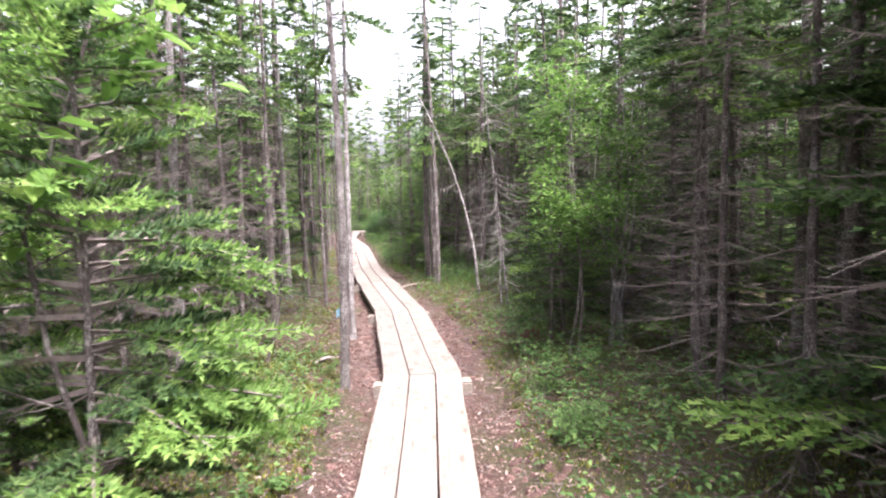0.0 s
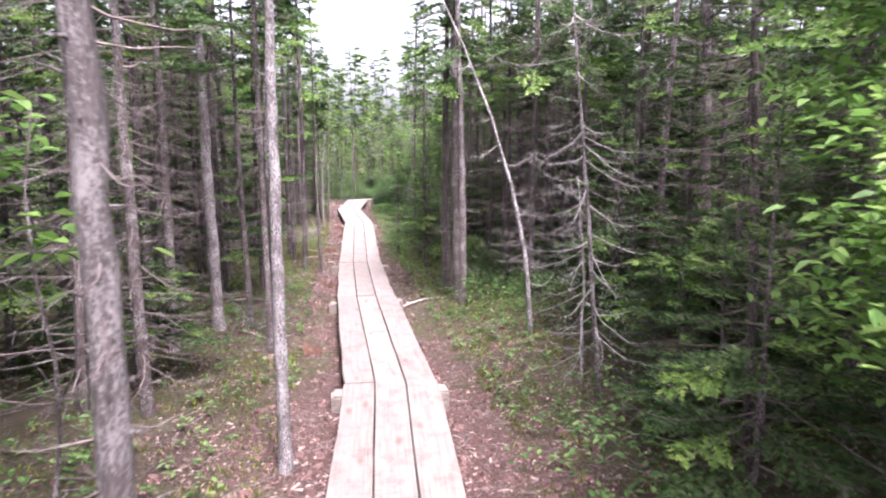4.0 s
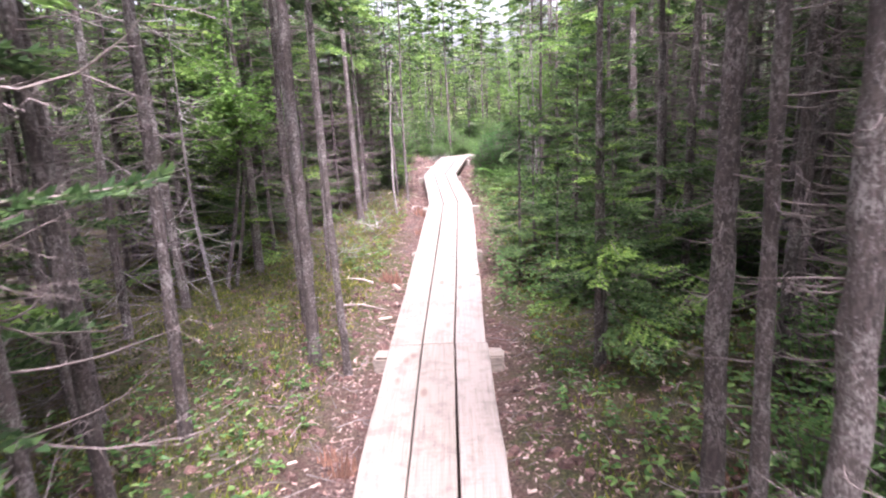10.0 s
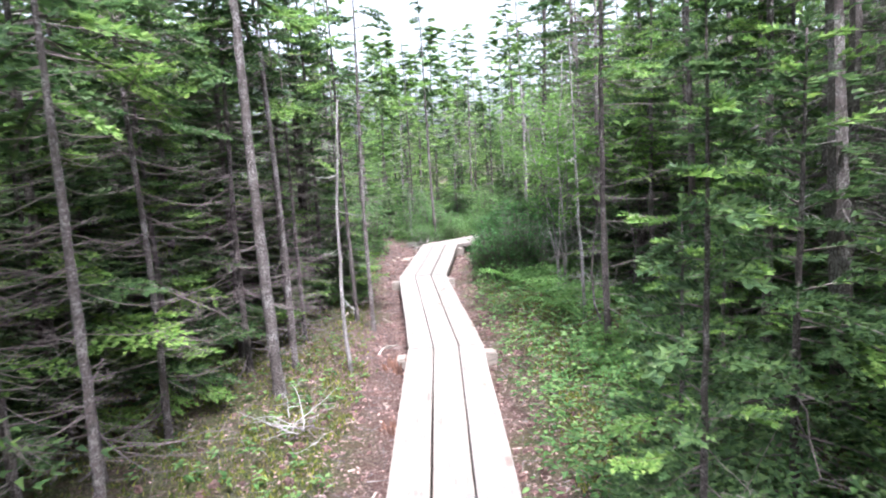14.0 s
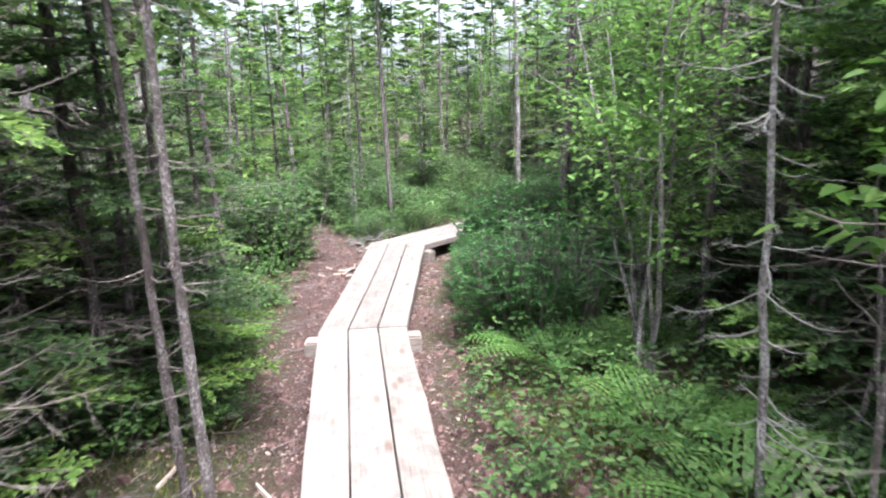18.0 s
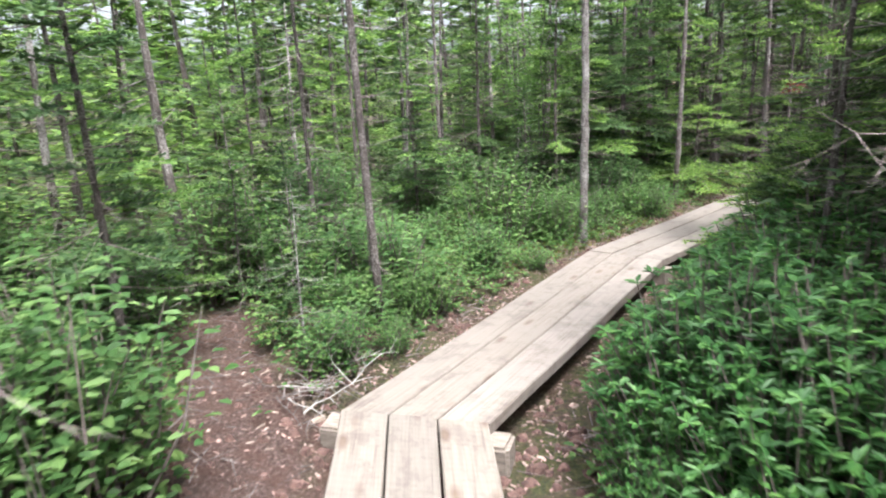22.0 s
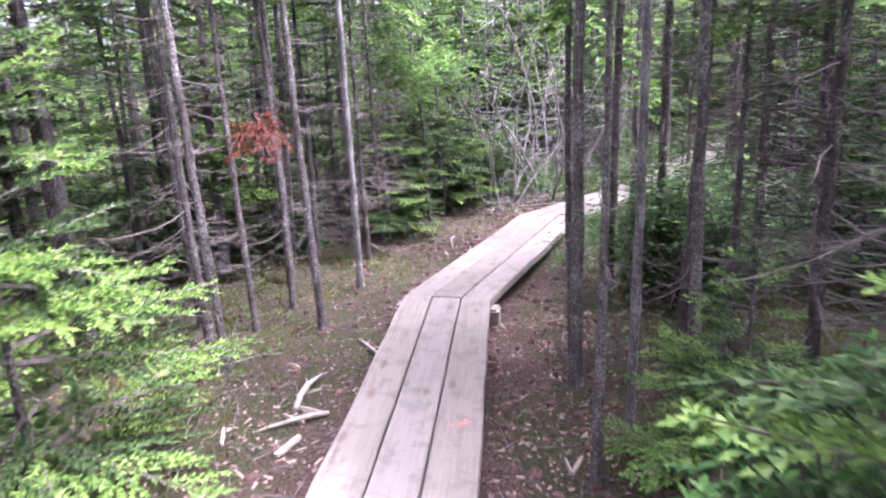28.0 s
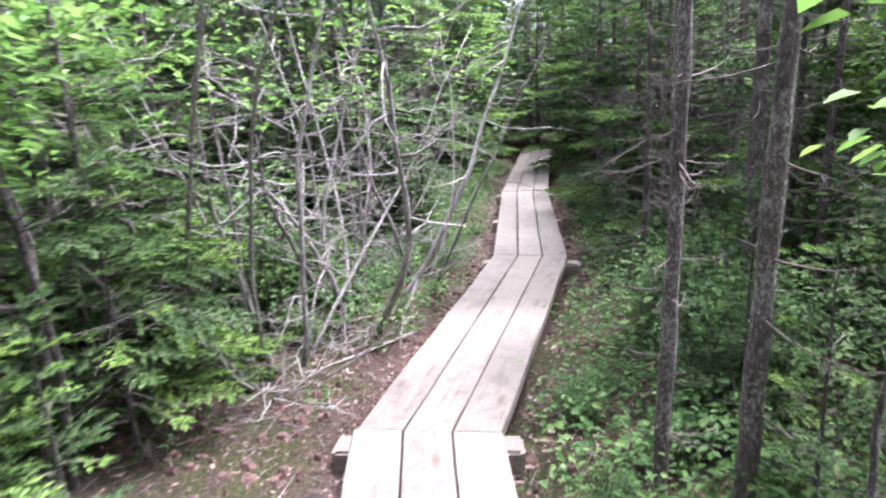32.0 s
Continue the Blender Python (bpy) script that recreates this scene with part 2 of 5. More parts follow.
RED_MARK = plain("red_crayon", [(0.4, (0.34, 0.16, 0.14)), (0.6, (0.42, 0.12, 0.10))], 90.0)
SCRAP = plain("split_timber", [(0.3, (0.20, 0.15, 0.12)), (0.7, (0.38, 0.31, 0.265))], 14.0, 0.8, (1, 1, 5))
ROTTEN = plain("rotten_wood", [(0.3, (0.06, 0.028, 0.02)), (0.7, (0.24, 0.12, 0.085))], 26.0, 0.95, relief=0.8)
STICK = plain("bare_stick", [(0.3, (0.17, 0.13, 0.115)), (0.7, (0.40, 0.34, 0.31))], 18.0)

# ---- the line of the boardwalk: middle of each joint, from the start to the dark wood ----
JOINTS = [
    (8.55, -6.60, 0.0), (8.30, -3.60, 0.0), (7.72, 0.0, 0.0), (7.38, 2.95, 0.01), (6.68, 5.95, 0.0), (5.86, 8.48, 0.02),
    (5.10, 11.07, -0.06), (3.68, 16.30, -0.03), (2.58, 19.33, 0.02), (2.10, 22.05, 0.08), (3.43, 24.90, 0.03),
    (5.36, 27.37, 0.04), (7.74, 29.11, -0.01), (10.40, 29.92, 0.03), (13.40, 29.86, 0.03), (16.80, 30.38, 0.05), (23.0, 30.95, 0.05),
]
WIDTH, THICK = 0.65, 0.06
LINE = np.array(JOINTS)


def from_line(x, y):
    """How far points lie from the middle of the walk (left is positive in the second answer), the walk's height beside them, and how far along they are."""
    p = np.stack([np.atleast_1d(x), np.atleast_1d(y)], -1).astype(float)
    best = np.full(len(p), 1e9)
    side, high, along, run = np.zeros(len(p)), np.zeros(len(p)), np.zeros(len(p)), 0.0
    for a, b in zip(LINE[:-1], LINE[1:]):
        d, length = b[:2] - a[:2], np.linalg.norm(b[:2] - a[:2])
        t = (((p - a[:2]) @ d) / length**2).clip(0, 1)
        away = np.linalg.norm(p - a[:2] - t[:, None] * d, axis=1)
        near = away < best
        cross = d[0] * (p[:, 1] - a[1]) - d[1] * (p[:, 0] - a[0])
        best[near], side[near] = away[near], np.sign(cross)[near]
        high[near], along[near] = (a[2] + t * (b[2] - a[2]))[near], (run + t * length)[near]
        run += length
    return best, side, high, along


def waves(x, y, seed):
    rng = np.random.default_rng(seed)
    out = 0.0
    for k, s in ((0.55, 1.0), (1.1, 0.7), (2.3, 0.45), (4.6, 0.25), (8.1, 0.14)):
        for _ in range(3):
            a, ph = rng.uniform(0, 6.28), rng.uniform(0, 6.28)
            out = out + s * np.sin(k * (x * math.cos(a) + y * math.sin(a)) + ph)
    return out / 4.0


def ground_height(x, y):
    x, y = np.atleast_1d(np.asarray(x, float)), np.atleast_1d(np.asarray(y, float))
    away, _, high, _ = from_line(x, y)
    w = waves(x, y, 5)
    bank = 1.0 - np.exp(-((away / 0.75) ** 2))
    return high - 0.21 + bank * (0.14 + 0.09 * w) + 0.018 * waves(x * 3.1, y * 3.1, 9)


OLD_PATH = ((2.5, 18.8), (1.8, 20.45), (1.3, 22.0), (0.5, 23.4))


def from_old_path(x, y):
    """How far points lie from the worn track that runs straight on at the bend."""
    p = np.stack([np.atleast_1d(x), np.atleast_1d(y)], -1).astype(float)
    best = np.full(len(p), 1e9)
    for a, b in zip(np.array(OLD_PATH[:-1]), np.array(OLD_PATH[1:])):
        t = (((p - a) @ (b - a)) / ((b - a) @ (b - a))).clip(0, 1)
        best = np.minimum(best, np.linalg.norm(p - a - t[:, None] * (b - a), axis=1))
    return best


def ground_at(x, y):
    return float(ground_height(x, y)[0])


# ---- mesh helpers ----


class Geo:
    def __init__(self):
        self.v, self.f, self.m = [], [], []

    def add(self, verts, faces, slot=0):
        n = len(self.v)
        self.v += [tuple(p) for p in verts]
        self.f += [tuple(n + i for i in q) for q in faces]
        self.m += [slot] * len(faces)

    def mesh(self, name, *materials, smooth=False):
        me = bpy.data.meshes.new(name)
        me.from_pydata(self.v, [], self.f)
        for m in materials:
            me.materials.append(m)
        if len(materials) > 1:
            me.polygons.foreach_set("material_index", self.m)
        if smooth:
            me.polygons.foreach_set("use_smooth", [True] * len(me.polygons))
        me.update()
        return me


def part(name, data, parent, label=""):
    ob = new(name, data)
    ob.parent = parent
    return tagged(ob, label) if label else ob


def unit(v):
    return v / (np.linalg.norm(v) + 1e-9)


def tube(g, pts, radii, sides=5, slot=0):
    pts = [np.asarray(p, float) for p in pts]
    verts, faces = [], []
    for i, p in enumerate(pts):
        d = unit(pts[min(i + 1, len(pts) - 1)] - pts[max(i - 1, 0)])
        s = unit(np.cross(d, (0.31, 0.17, 0.93) if abs(d[2]) < 0.8 else (1, 0.1, 0)))
        u = np.cross(d, s)
        for k in range(sides):
            a = 6.28319 * k / sides
            verts.append(p + radii[i] * (math.cos(a) * s + math.sin(a) * u))
    for i in range(len(pts) - 1):
        for k in range(sides):
            a, b = i * sides + k, i * sides + (k + 1) % sides
            faces.append((a, b, b + sides, a + sides))
    faces.append(tuple(range((len(pts) - 1) * sides, len(pts) * sides)))
    faces.append(tuple(reversed(range(sides))))
    g.add(verts, faces, slot)


def spike(g, a, b, r, slot=0):
    """A thin three-sided twig that runs out to a point."""
    a, b = np.asarray(a, float), np.asarray(b, float)
    d = unit(b - a)
    s = unit(np.cross(d, (0.3, 0.2, 0.9)))
    u = np.cross(d, s)
    g.add([a + r * s, a + r * (-0.5 * s + 0.87 * u), a + r * (-0.5 * s - 0.87 * u), b], [(0, 1, 3), (1, 2, 3), (2, 0, 3)], slot)


def needle_row(g, p, d, up, length, step, reach, rng, slot=0):
    """A twig set with needles on both sides and on top, each a thin triangle."""
    side = unit(np.cross(d, up))
    n = max(3, int(length / step))
    wide = min(step * 0.55, 0.02)
    verts, faces = [], []
    for i in range(n):
        t = (i + rng.uniform(0, 0.6)) / n
        q = p + d * length * t
        w = reach * (1.05 - 0.55 * t)
        for s in (-1, 1):
            lean = rng.uniform(-0.45, 0.5)
            tip = q + (side * s * rng.uniform(0.75, 1.1) + d * 0.75 + up * lean) * w
            k = len(verts)
            verts += [q - d * wide, q + d * wide, tip]
            faces.append((k, k + 1, k + 2))
        if i % 2 == 0:
            k = len(verts)
            verts += [q - d * wide, q + d * wide, q + (up * 0.8 + d * 0.8 + side * rng.uniform(-0.5, 0.5)) * w]
            faces.append((k, k + 1, k + 2))
    k = len(verts)
    e = p + d * length
    verts += [e - side * step * 0.4, e + side * step * 0.4, e + d * reach]
    faces.append((k, k + 1, k + 2))
    g.add(verts, faces, slot)


def bough(wood, green, p, out, length, step, reach, rng, droop=0.25, tips=0):
    """A living branch: a bowed stem with flat side twigs, all set with needles. The outer ends may carry fresh growth."""
    out = unit(np.asarray(out, float))
    up0 = np.array((0, 0, 1.0))
    n = max(3, int(length / 0.075))
    pts = [p + out * length * t + up0 * length * (0.10 * t - droop * t * t + 0.12 * t**4) for t in np.linspace(0, 1, n + 1)]
    r0 = 0.004 + 0.007 * length
    tube(wood, pts[:: max(1, n // 3)] + [pts[-1]], list(np.linspace(r0, 0.0015, len(pts[:: max(1, n // 3)]) + 1)), 3)
    for i in range(1, n + 1):
        t = i / n
        if t < 0.22:
            continue
        d = unit(pts[i] - pts[i - 1])
        side = unit(np.cross(d, up0))
        up = np.cross(side, d)
        slot = tips if t > 0.4 else 0
        for s in (-1, 1):
            if rng.random() < 0.12:
                continue
            reach_out = length * 0.46 * (1.12 - t) * rng.uniform(0.7, 1.2) + 0.03
            way = unit(d * 0.75 + side * s * rng.uniform(0.6, 1.0) + up * rng.uniform(-0.22, 0.12))
            needle_row(green, pts[i], way, up, reach_out, step, reach, rng, slot)
            if reach_out > 0.16:
                for k in (0.45, 0.75):
                    w2 = unit(way + side * rng.uniform(-0.9, 0.9) + d * 0.5)
                    needle_row(green, pts[i] + way * reach_out * k, w2, up, reach_out * 0.5, step, reach, rng, slot)
        needle_row(green, pts[i - 1], d, up, length / n, step, reach, rng, slot)


def dead_branch(g, p, out, length, rng, r=None, droop=0.2, twigs=6):
    """A dry branch that sags and turns up again at its end, set with thin forked twigs."""
    out = unit(np.asarray(out, float))
    r = r or 0.0022 + 0.0042 * length
    side = unit(np.cross(out, (0, 0, 1)))
    bend, curl = rng.uniform(-0.3, 0.3), rng.uniform(0.0, 0.22)
    up = np.array((0, 0, 1.0))
    steps = (0, 0.2, 0.42, 0.63, 0.83, 1.0)
    pts = [p + out * length * t + side * length * (bend * t * t + rng.uniform(-0.018, 0.018)) + up * length * (rng.uniform(-0.015, 0.015) - droop * 1.6 * t * (1 - 0.35 * t) + (droop * 0.5 + curl) * t**3) for t in steps]
    tube(g, pts, [r, r * 0.88, r * 0.72, r * 0.54, r * 0.34, r * 0.12], 4)
    for _ in range(twigs):
        t = rng.uniform(0.15, 0.98)
        i = max(k for k in range(5) if steps[k] <= t)
        q = pts[i] + (pts[i + 1] - pts[i]) * (t - steps[i]) / (steps[i + 1] - steps[i])
        way = unit(out * rng.uniform(0.3, 0.9) + side * rng.choice((-1, 1)) * rng.uniform(0.3, 1.0) + up * rng.uniform(-0.55, 0.3))
        e = q + way * length * rng.uniform(0.12, 0.4)
        m = (q + e) / 2 + up * length * rng.uniform(-0.03, 0.01)
        spike(g, q, m + (m - q) * 0.3, r * 0.36)
        spike(g, m, e, r * 0.27)
        for _ in range(2):
            if rng.random() < 0.6:
                spike(g, m, m + unit(way + side * rng.uniform(-1, 1) + up * rng.uniform(-0.5, 0.25)) * length * rng.uniform(0.07, 0.16), r * 0.24)


def stem_line(h, rng, sway=0.05, n=8):
    a, b = rng.uniform(-1, 1, 2) * sway, rng.uniform(-1, 1, 2) * sway
    return [np.array((a[0] * math.sin(2.4 * t) + b[0] * math.sin(6 * t), a[1] * math.sin(2.2 * t) + b[1] * math.sin(5 * t), h * t)) for t in np.linspace(0, 1, n)]


def on_stem(pts, h, z):
    t = z / h * (len(pts) - 1)
    i = min(len(pts) - 2, int(t))
    return pts[i] + (pts[i + 1] - pts[i]) * (t - i)


def ring(rng):
    a = rng.uniform(0, 6.283)
    return np.array((math.cos(a), math.sin(a), 0.0))


def trunk_mesh(pts, h, r, rng, bark, sides=8):
    """A tapering stem, swollen at the roots and at old whorls, with broken stubs."""
    g = Geo()
    low = [pts[0] - np.array((0, 0, 0.25)), pts[0] + np.array((0, 0, 0.03)), on_stem(pts, h, min(0.16, h * 0.07))]
    radii = [r * 1.7, r * 1.32, r * 1.06]
    z = min(0.16, h * 0.07)
    while z < min(h * 0.92, 3.4):
        z += rng.uniform(0.09, 0.17)
        low.append(on_stem(pts, h, min(z, h * 0.95)) + rng.normal(0, r * 0.07, 3) * (1, 1, 0))
        radii.append((r * (1 - 0.9 * min(z, h * 0.95) / h) + 0.003) * rng.uniform(0.9, 1.12))
    for p in pts[1:]:
        if p[2] > z + 0.2:
            low.append(p)
            radii.append(r * (1 - 0.9 * p[2] / h) + 0.003)
    tube(g, low, radii, sides)
    for _ in range(int(20 * min(h, 4) / 2)):
        z = rng.uniform(0.15, min(h * 0.7, 3.6))
        q, d = on_stem(pts, h, z), ring(rng)
        spike(g, q + d * r * 0.5, q + d * (r + rng.uniform(0.02, 0.09)) + np.array((0, 0, rng.uniform(-0.02, 0.04))), r * 0.11 + 0.002)
    return g.mesh("trunk", bark, smooth=True)


def spruce(seed, h, r, dead, live, bark=None, dead_len=0.75, bough_len=0.8, step=0.034, reach=0.036, sway=0.02, dead_wood=None, young=0.4, big=5, full=1.0, name="spruce_tree"):
    """A spruce: trunk, bare lower branches over the span dead=(from, to, count), living boughs over live=(from, to, count)."""
    rng = np.random.default_rng(seed)
    pts = stem_line(h, rng, sway)
    root = new(name, trunk_mesh(pts, h, r, rng, bark or BARK))
    g = Geo()
    for i in range(dead[2] + big):
        z = rng.uniform(dead[0], dead[1])
        d = ring(rng) + np.array((0, 0, rng.uniform(-0.25, 0.2)))
        own = Geo() if i < big else g
        size = dead_len * (rng.uniform(0.9, 1.3) if i < big else rng.uniform(0.3, 1.0))
        dead_branch(own, on_stem(pts, h, z), d, size, rng, twigs=int(rng.integers(5, 11)), droop=rng.uniform(0.0, 0.35))
        if i < big:
            part("dead_branch", own.mesh("dead_branch", dead_wood or TWIG), root, "bare grey dead branch")
    needles = Geo()
    for i in range(live[2]):
        z = live[0] + (live[1] - live[0]) * (i + rng.uniform(0, 1)) / live[2]
        t = (z - live[0]) / max(0.1, h - live[0])
        size = bough_len * (1.0 - 0.86 * t**full) * rng.uniform(0.65, 1.15)
        d = ring(rng) + np.array((0, 0, -0.12 + 0.5 * t + rng.uniform(-0.15, 0.2)))
        high = z > 2.7
        bough(g, needles, on_stem(pts, h, z), d, max(0.14, size), step * (2.1 if high else 1.0), reach * (1.4 if high else 1.0), rng, rng.uniform(0.25, 0.7) if high else rng.uniform(0.15, 0.4), 1 if rng.random() < young else 0)
    for k in range(3 if live[2] else 0):
        needle_row(needles, on_stem(pts, h, h * (0.9 + 0.03 * k)), np.array((0, 0, 1.0)), ring(rng), h * 0.05, step, reach, rng)
    if g.v:
        tagged(part("twig_mass", g.mesh("twig_mass", dead_wood or TWIG), root, "thin bare grey twigs"), kind="stuff")
    if needles.v:
        tagged(part("crown", needles.mesh("crown", NEEDLE, YOUNG_OR_LIT), root, "green needles with lighter young tips"), kind="stuff")
    return root


def leaf(g, p, d, up, length, width, slot=0):
    """An oval leaf, folded a little along its midrib and bent down at the tip."""
    side = unit(np.cross(d, up)) * width * 0.5
    lift, sag = up * width * 0.16, up * length * 0.09
    a, b, e = p + d * length * 0.36 + lift, p + d * length * 0.72 + lift * 0.6 - sag * 0.5, p + d * length - sag * 1.6
    g.add([p, a + side, b + side * 0.72, e, b - side * 0.72, a - side], [(0, 3, 2, 1), (0, 5, 4, 3)], slot)


def broadleaf_tree(seed, h, stems, leaves, leaf_size, leaf_from, spread=0.5, name="alder_tree", bark=None):
    rng = np.random.default_rng(seed)
    wood, green, root = Geo(), Geo(), None
    for s in range(stems):
        d0 = ring(rng) * spread * rng.uniform(0.3, 1.0)
        hh = h * rng.uniform(0.7, 1.0)
        pts = [np.array((0, 0, -0.2))] + [np.array((d0[0] * t + 0.08 * math.sin(7 * t + s), d0[1] * t + 0.08 * math.cos(6 * t + s), hh * t)) + ring(rng) * 0.02 for t in np.linspace(0.02, 1, 7)]
        r = rng.uniform(0.008, 0.019) * h / 3
        tube(wood, pts, list(np.linspace(r * 1.3, 0.004, len(pts))), 6)
        for _ in range(int(14 * h / 3)):
            t = rng.uniform(0.15, 1)
            i = min(len(pts) - 2, int(t * (len(pts) - 1)))
            q = pts[i] + (pts[i + 1] - pts[i]) * (t * (len(pts) - 1) - i)
            way = unit(ring(rng) + np.array((0, 0, rng.uniform(0, 0.7))))
            size = rng.uniform(0.2, 0.6) * h / 3
            dead_branch(wood, q, way, size, rng, twigs=4, droop=-0.05)
            if q[2] > leaf_from:
                for _ in range(int(leaves / stems / 14)):
                    at = q + way * size * rng.uniform(0.2, 1.05) + rng.normal(0, 0.09, 3)
                    dd = unit(ring(rng) + np.array((0, 0, rng.uniform(-0.5, 0.3))))
                    leaf(green, at, dd, unit(np.array((rng.uniform(-0.4, 0.4), rng.uniform(-0.4, 0.4), 1.0))), leaf_size * rng.uniform(0.6, 1.2), leaf_size * 0.55)
    root = new(name, wood.mesh("stems", bark or PALE_BARK, smooth=True))
    if green.v:
        part("leaves", green.mesh("leaves", BROAD), root, "bright green leaves lit from above")
    return root


def crooked(p, way, length, rng, n=7, wild=0.16, lift=0.0):
    """A line that wanders as it grows."""
    pts, d = [np.asarray(p, float)], unit(np.asarray(way, float))
    for _ in range(n):
        d = unit(d + rng.normal(0, wild, 3) + np.array((0, 0, lift)))
        pts.append(pts[-1] + d * length / n)
    return pts


def alder_clump(seed, h, stems):
    """Crooked stems of several thicknesses from one stool, with dead twigs below and a thin roof of leaves."""
    rng = np.random.default_rng(seed)
    green, root = Geo(), new("alder_clump", None)
    for s in range(stems):
        wood = Geo()
        a = 6.283 * s / stems + rng.uniform(-0.4, 0.4)
        foot = np.array((math.cos(a), math.sin(a), 0)) * rng.uniform(0.04, 0.22) - np.array((0, 0, 0.15))
        lean = rng.uniform(0.05, 0.5) if s % 3 else rng.uniform(0.6, 1.1)
        r = rng.uniform(0.012, 0.03)
        pts = crooked(foot, (math.cos(a) * lean, math.sin(a) * lean, 1.0), h * rng.uniform(0.55, 1.05), rng, 9, 0.11, 0.05)
        tube(wood, pts, list(np.linspace(r * 1.15, r * 0.25, len(pts))), 6)
        for _ in range(13):
            i = int(rng.integers(1, len(pts) - 1))
            q = pts[i] + (pts[i + 1] - pts[i]) * rng.random()
            way = ring(rng) + np.array((0, 0, rng.uniform(-0.5, 0.6)))
            arm = crooked(q, way, rng.uniform(0.25, 0.75), rng, 5, 0.22)
            tube(wood, arm, list(np.linspace(r * 0.36, 0.0012, len(arm))), 4)
            for m in arm[1:-1]:
                for _ in range(2):
                    spike(wood, m, m + unit(ring(rng) + np.array((0, 0, rng.uniform(-0.6, 0.4)))) * rng.uniform(0.08, 0.24), 0.0024)
            if q[2] > 1.45 and rng.random() < 0.6:
                for m in arm[1:]:
                    for _ in range(3):
                        d = unit(ring(rng) + np.array((0, 0, rng.uniform(-0.5, 0.3))))
                        leaf(green, m + rng.normal(0, 0.075, 3), d, unit(np.array((rng.uniform(-0.4, 0.4), rng.uniform(-0.4, 0.4), 1.0))), rng.uniform(0.04, 0.075), rng.uniform(0.026, 0.042))
        part("stem", wood.mesh("stem", ALDER_BARK, smooth=True), root)
    tagged(part("leaves", green.mesh("leaves", BROAD), root, "sparse bright green leaves"), kind="stuff")
    return root


def dead_stem(x, y, lean, h, r, seed, branches, size, label, mat=None):
    """A slender dead young tree, bent to one side: a bare crooked stem with brittle branches."""
    rng = np.random.default_rng(seed)
    g = Geo()
    pts = [np.array((lean[0] * t + lean[2] * t * t, lean[1] * t, h * t)) + rng.normal(0, 0.005, 3) * (1, 1, 0) for t in np.linspace(-0.05, 1, 12)]
    tube(g, pts, list(np.linspace(r * 1.2, r * 0.3, len(pts))), 7)
    root = new("dead_tree", g.mesh("stem", mat or PALE_BARK, smooth=True))
    for _ in range(branches):
        own = Geo()
        i = int(rng.integers(2, len(pts) - 1))
        dead_branch(own, pts[i] + (pts[i + 1] - pts[i]) * rng.random(), ring(rng) + np.array((0, 0, rng.uniform(-0.4, 0.25))), size * rng.uniform(0.4, 1.15), rng, r=r * 0.21, twigs=int(rng.integers(9, 16)), droop=rng.uniform(0.05, 0.5))
        part("dead_branch", own.mesh("dead_branch", PALE_TWIG), root, "bare pale grey branch")
    root.location = (x, y, ground_at(x, y))
    PLACED.append((x, y))
    return tagged(root, label, "dead tree", "dead trees")


def shrub(seed, h, w, leaves, size, mat):
    rng = np.random.default_rng(seed)
    wood, green = Geo(), Geo()
    for _ in range(int(22 * w / 0.5)):
        a = ring(rng) * w * 0.5 * rng.uniform(0, 0.7)
        b = a * rng.uniform(1.0, 1.5) + ring(rng) * 0.12 * w
        top = np.array((b[0], b[1], h * rng.uniform(0.55, 1.0) * (1 - 0.45 * (np.linalg.norm(b) / w) ** 2)))
        base = np.array((a[0] * 0.6, a[1] * 0.6, -0.08))
        mid = (base + top) / 2 + ring(rng) * 0.05
        tube(wood, [base, mid, top], [0.006, 0.004, 0.0015], 3)
        for _ in range(int(leaves / (22 * w / 0.5))):
            t = rng.uniform(0.2, 1.05)
            q = (mid + (top - mid) * (t * 2 - 1) if t > 0.5 else base + (mid - base) * t * 2) + rng.normal(0, 0.05, 3)
            d = unit(ring(rng) + np.array((0, 0, rng.uniform(-0.15, 0.55))))
            leaf(green, q, d, unit(np.array((rng.uniform(-0.5, 0.5), rng.uniform(-0.5, 0.5), 1.0))), size * rng.uniform(0.55, 1.1), size * 0.5)
    root = new("shrub", wood.mesh("stems", TWIG))
    part("leaves", green.mesh("leaves", mat), root)
    return root


def laurel(seed, h, w, shoots):
    """A dense evergreen shrub: upright shoots, each ending in whorls of narrow leaves."""
    rng = np.random.default_rng(seed)
    wood, green = Geo(), Geo()
    for _ in range(shoots):
        a = ring(rng) * w * 0.5 * math.sqrt(rng.uniform(0, 1))
        top = np.array((a[0], a[1], h * rng.uniform(0.6, 1.0) * (1 - 0.5 * (np.linalg.norm(a) / w * 2) ** 2)))
        base = np.array((a[0] * 0.5, a[1] * 0.5, -0.08))
        tube(wood, [base, (base + top) / 2 + ring(rng) * 0.03, top], [0.006, 0.004, 0.002], 3)
        way = unit(top - base + ring(rng) * 0.1)
        for k in range(4):
            c = top - way * (0.055 + 0.02 * k) * k
            for _ in range(6):
                d = unit(ring(rng) + np.array((0, 0, rng.uniform(0.05, 0.75) - 0.22 * k)))
                leaf(green, c, d, unit(np.array((rng.uniform(-0.3, 0.3), rng.uniform(-0.3, 0.3), 1.0))), rng.uniform(0.03, 0.052), rng.uniform(0.0105, 0.017))
    root = new("laurel_shrub", wood.mesh("stems", TWIG))
    part("leaves", green.mesh("leaves", LAUREL), root)
    return root


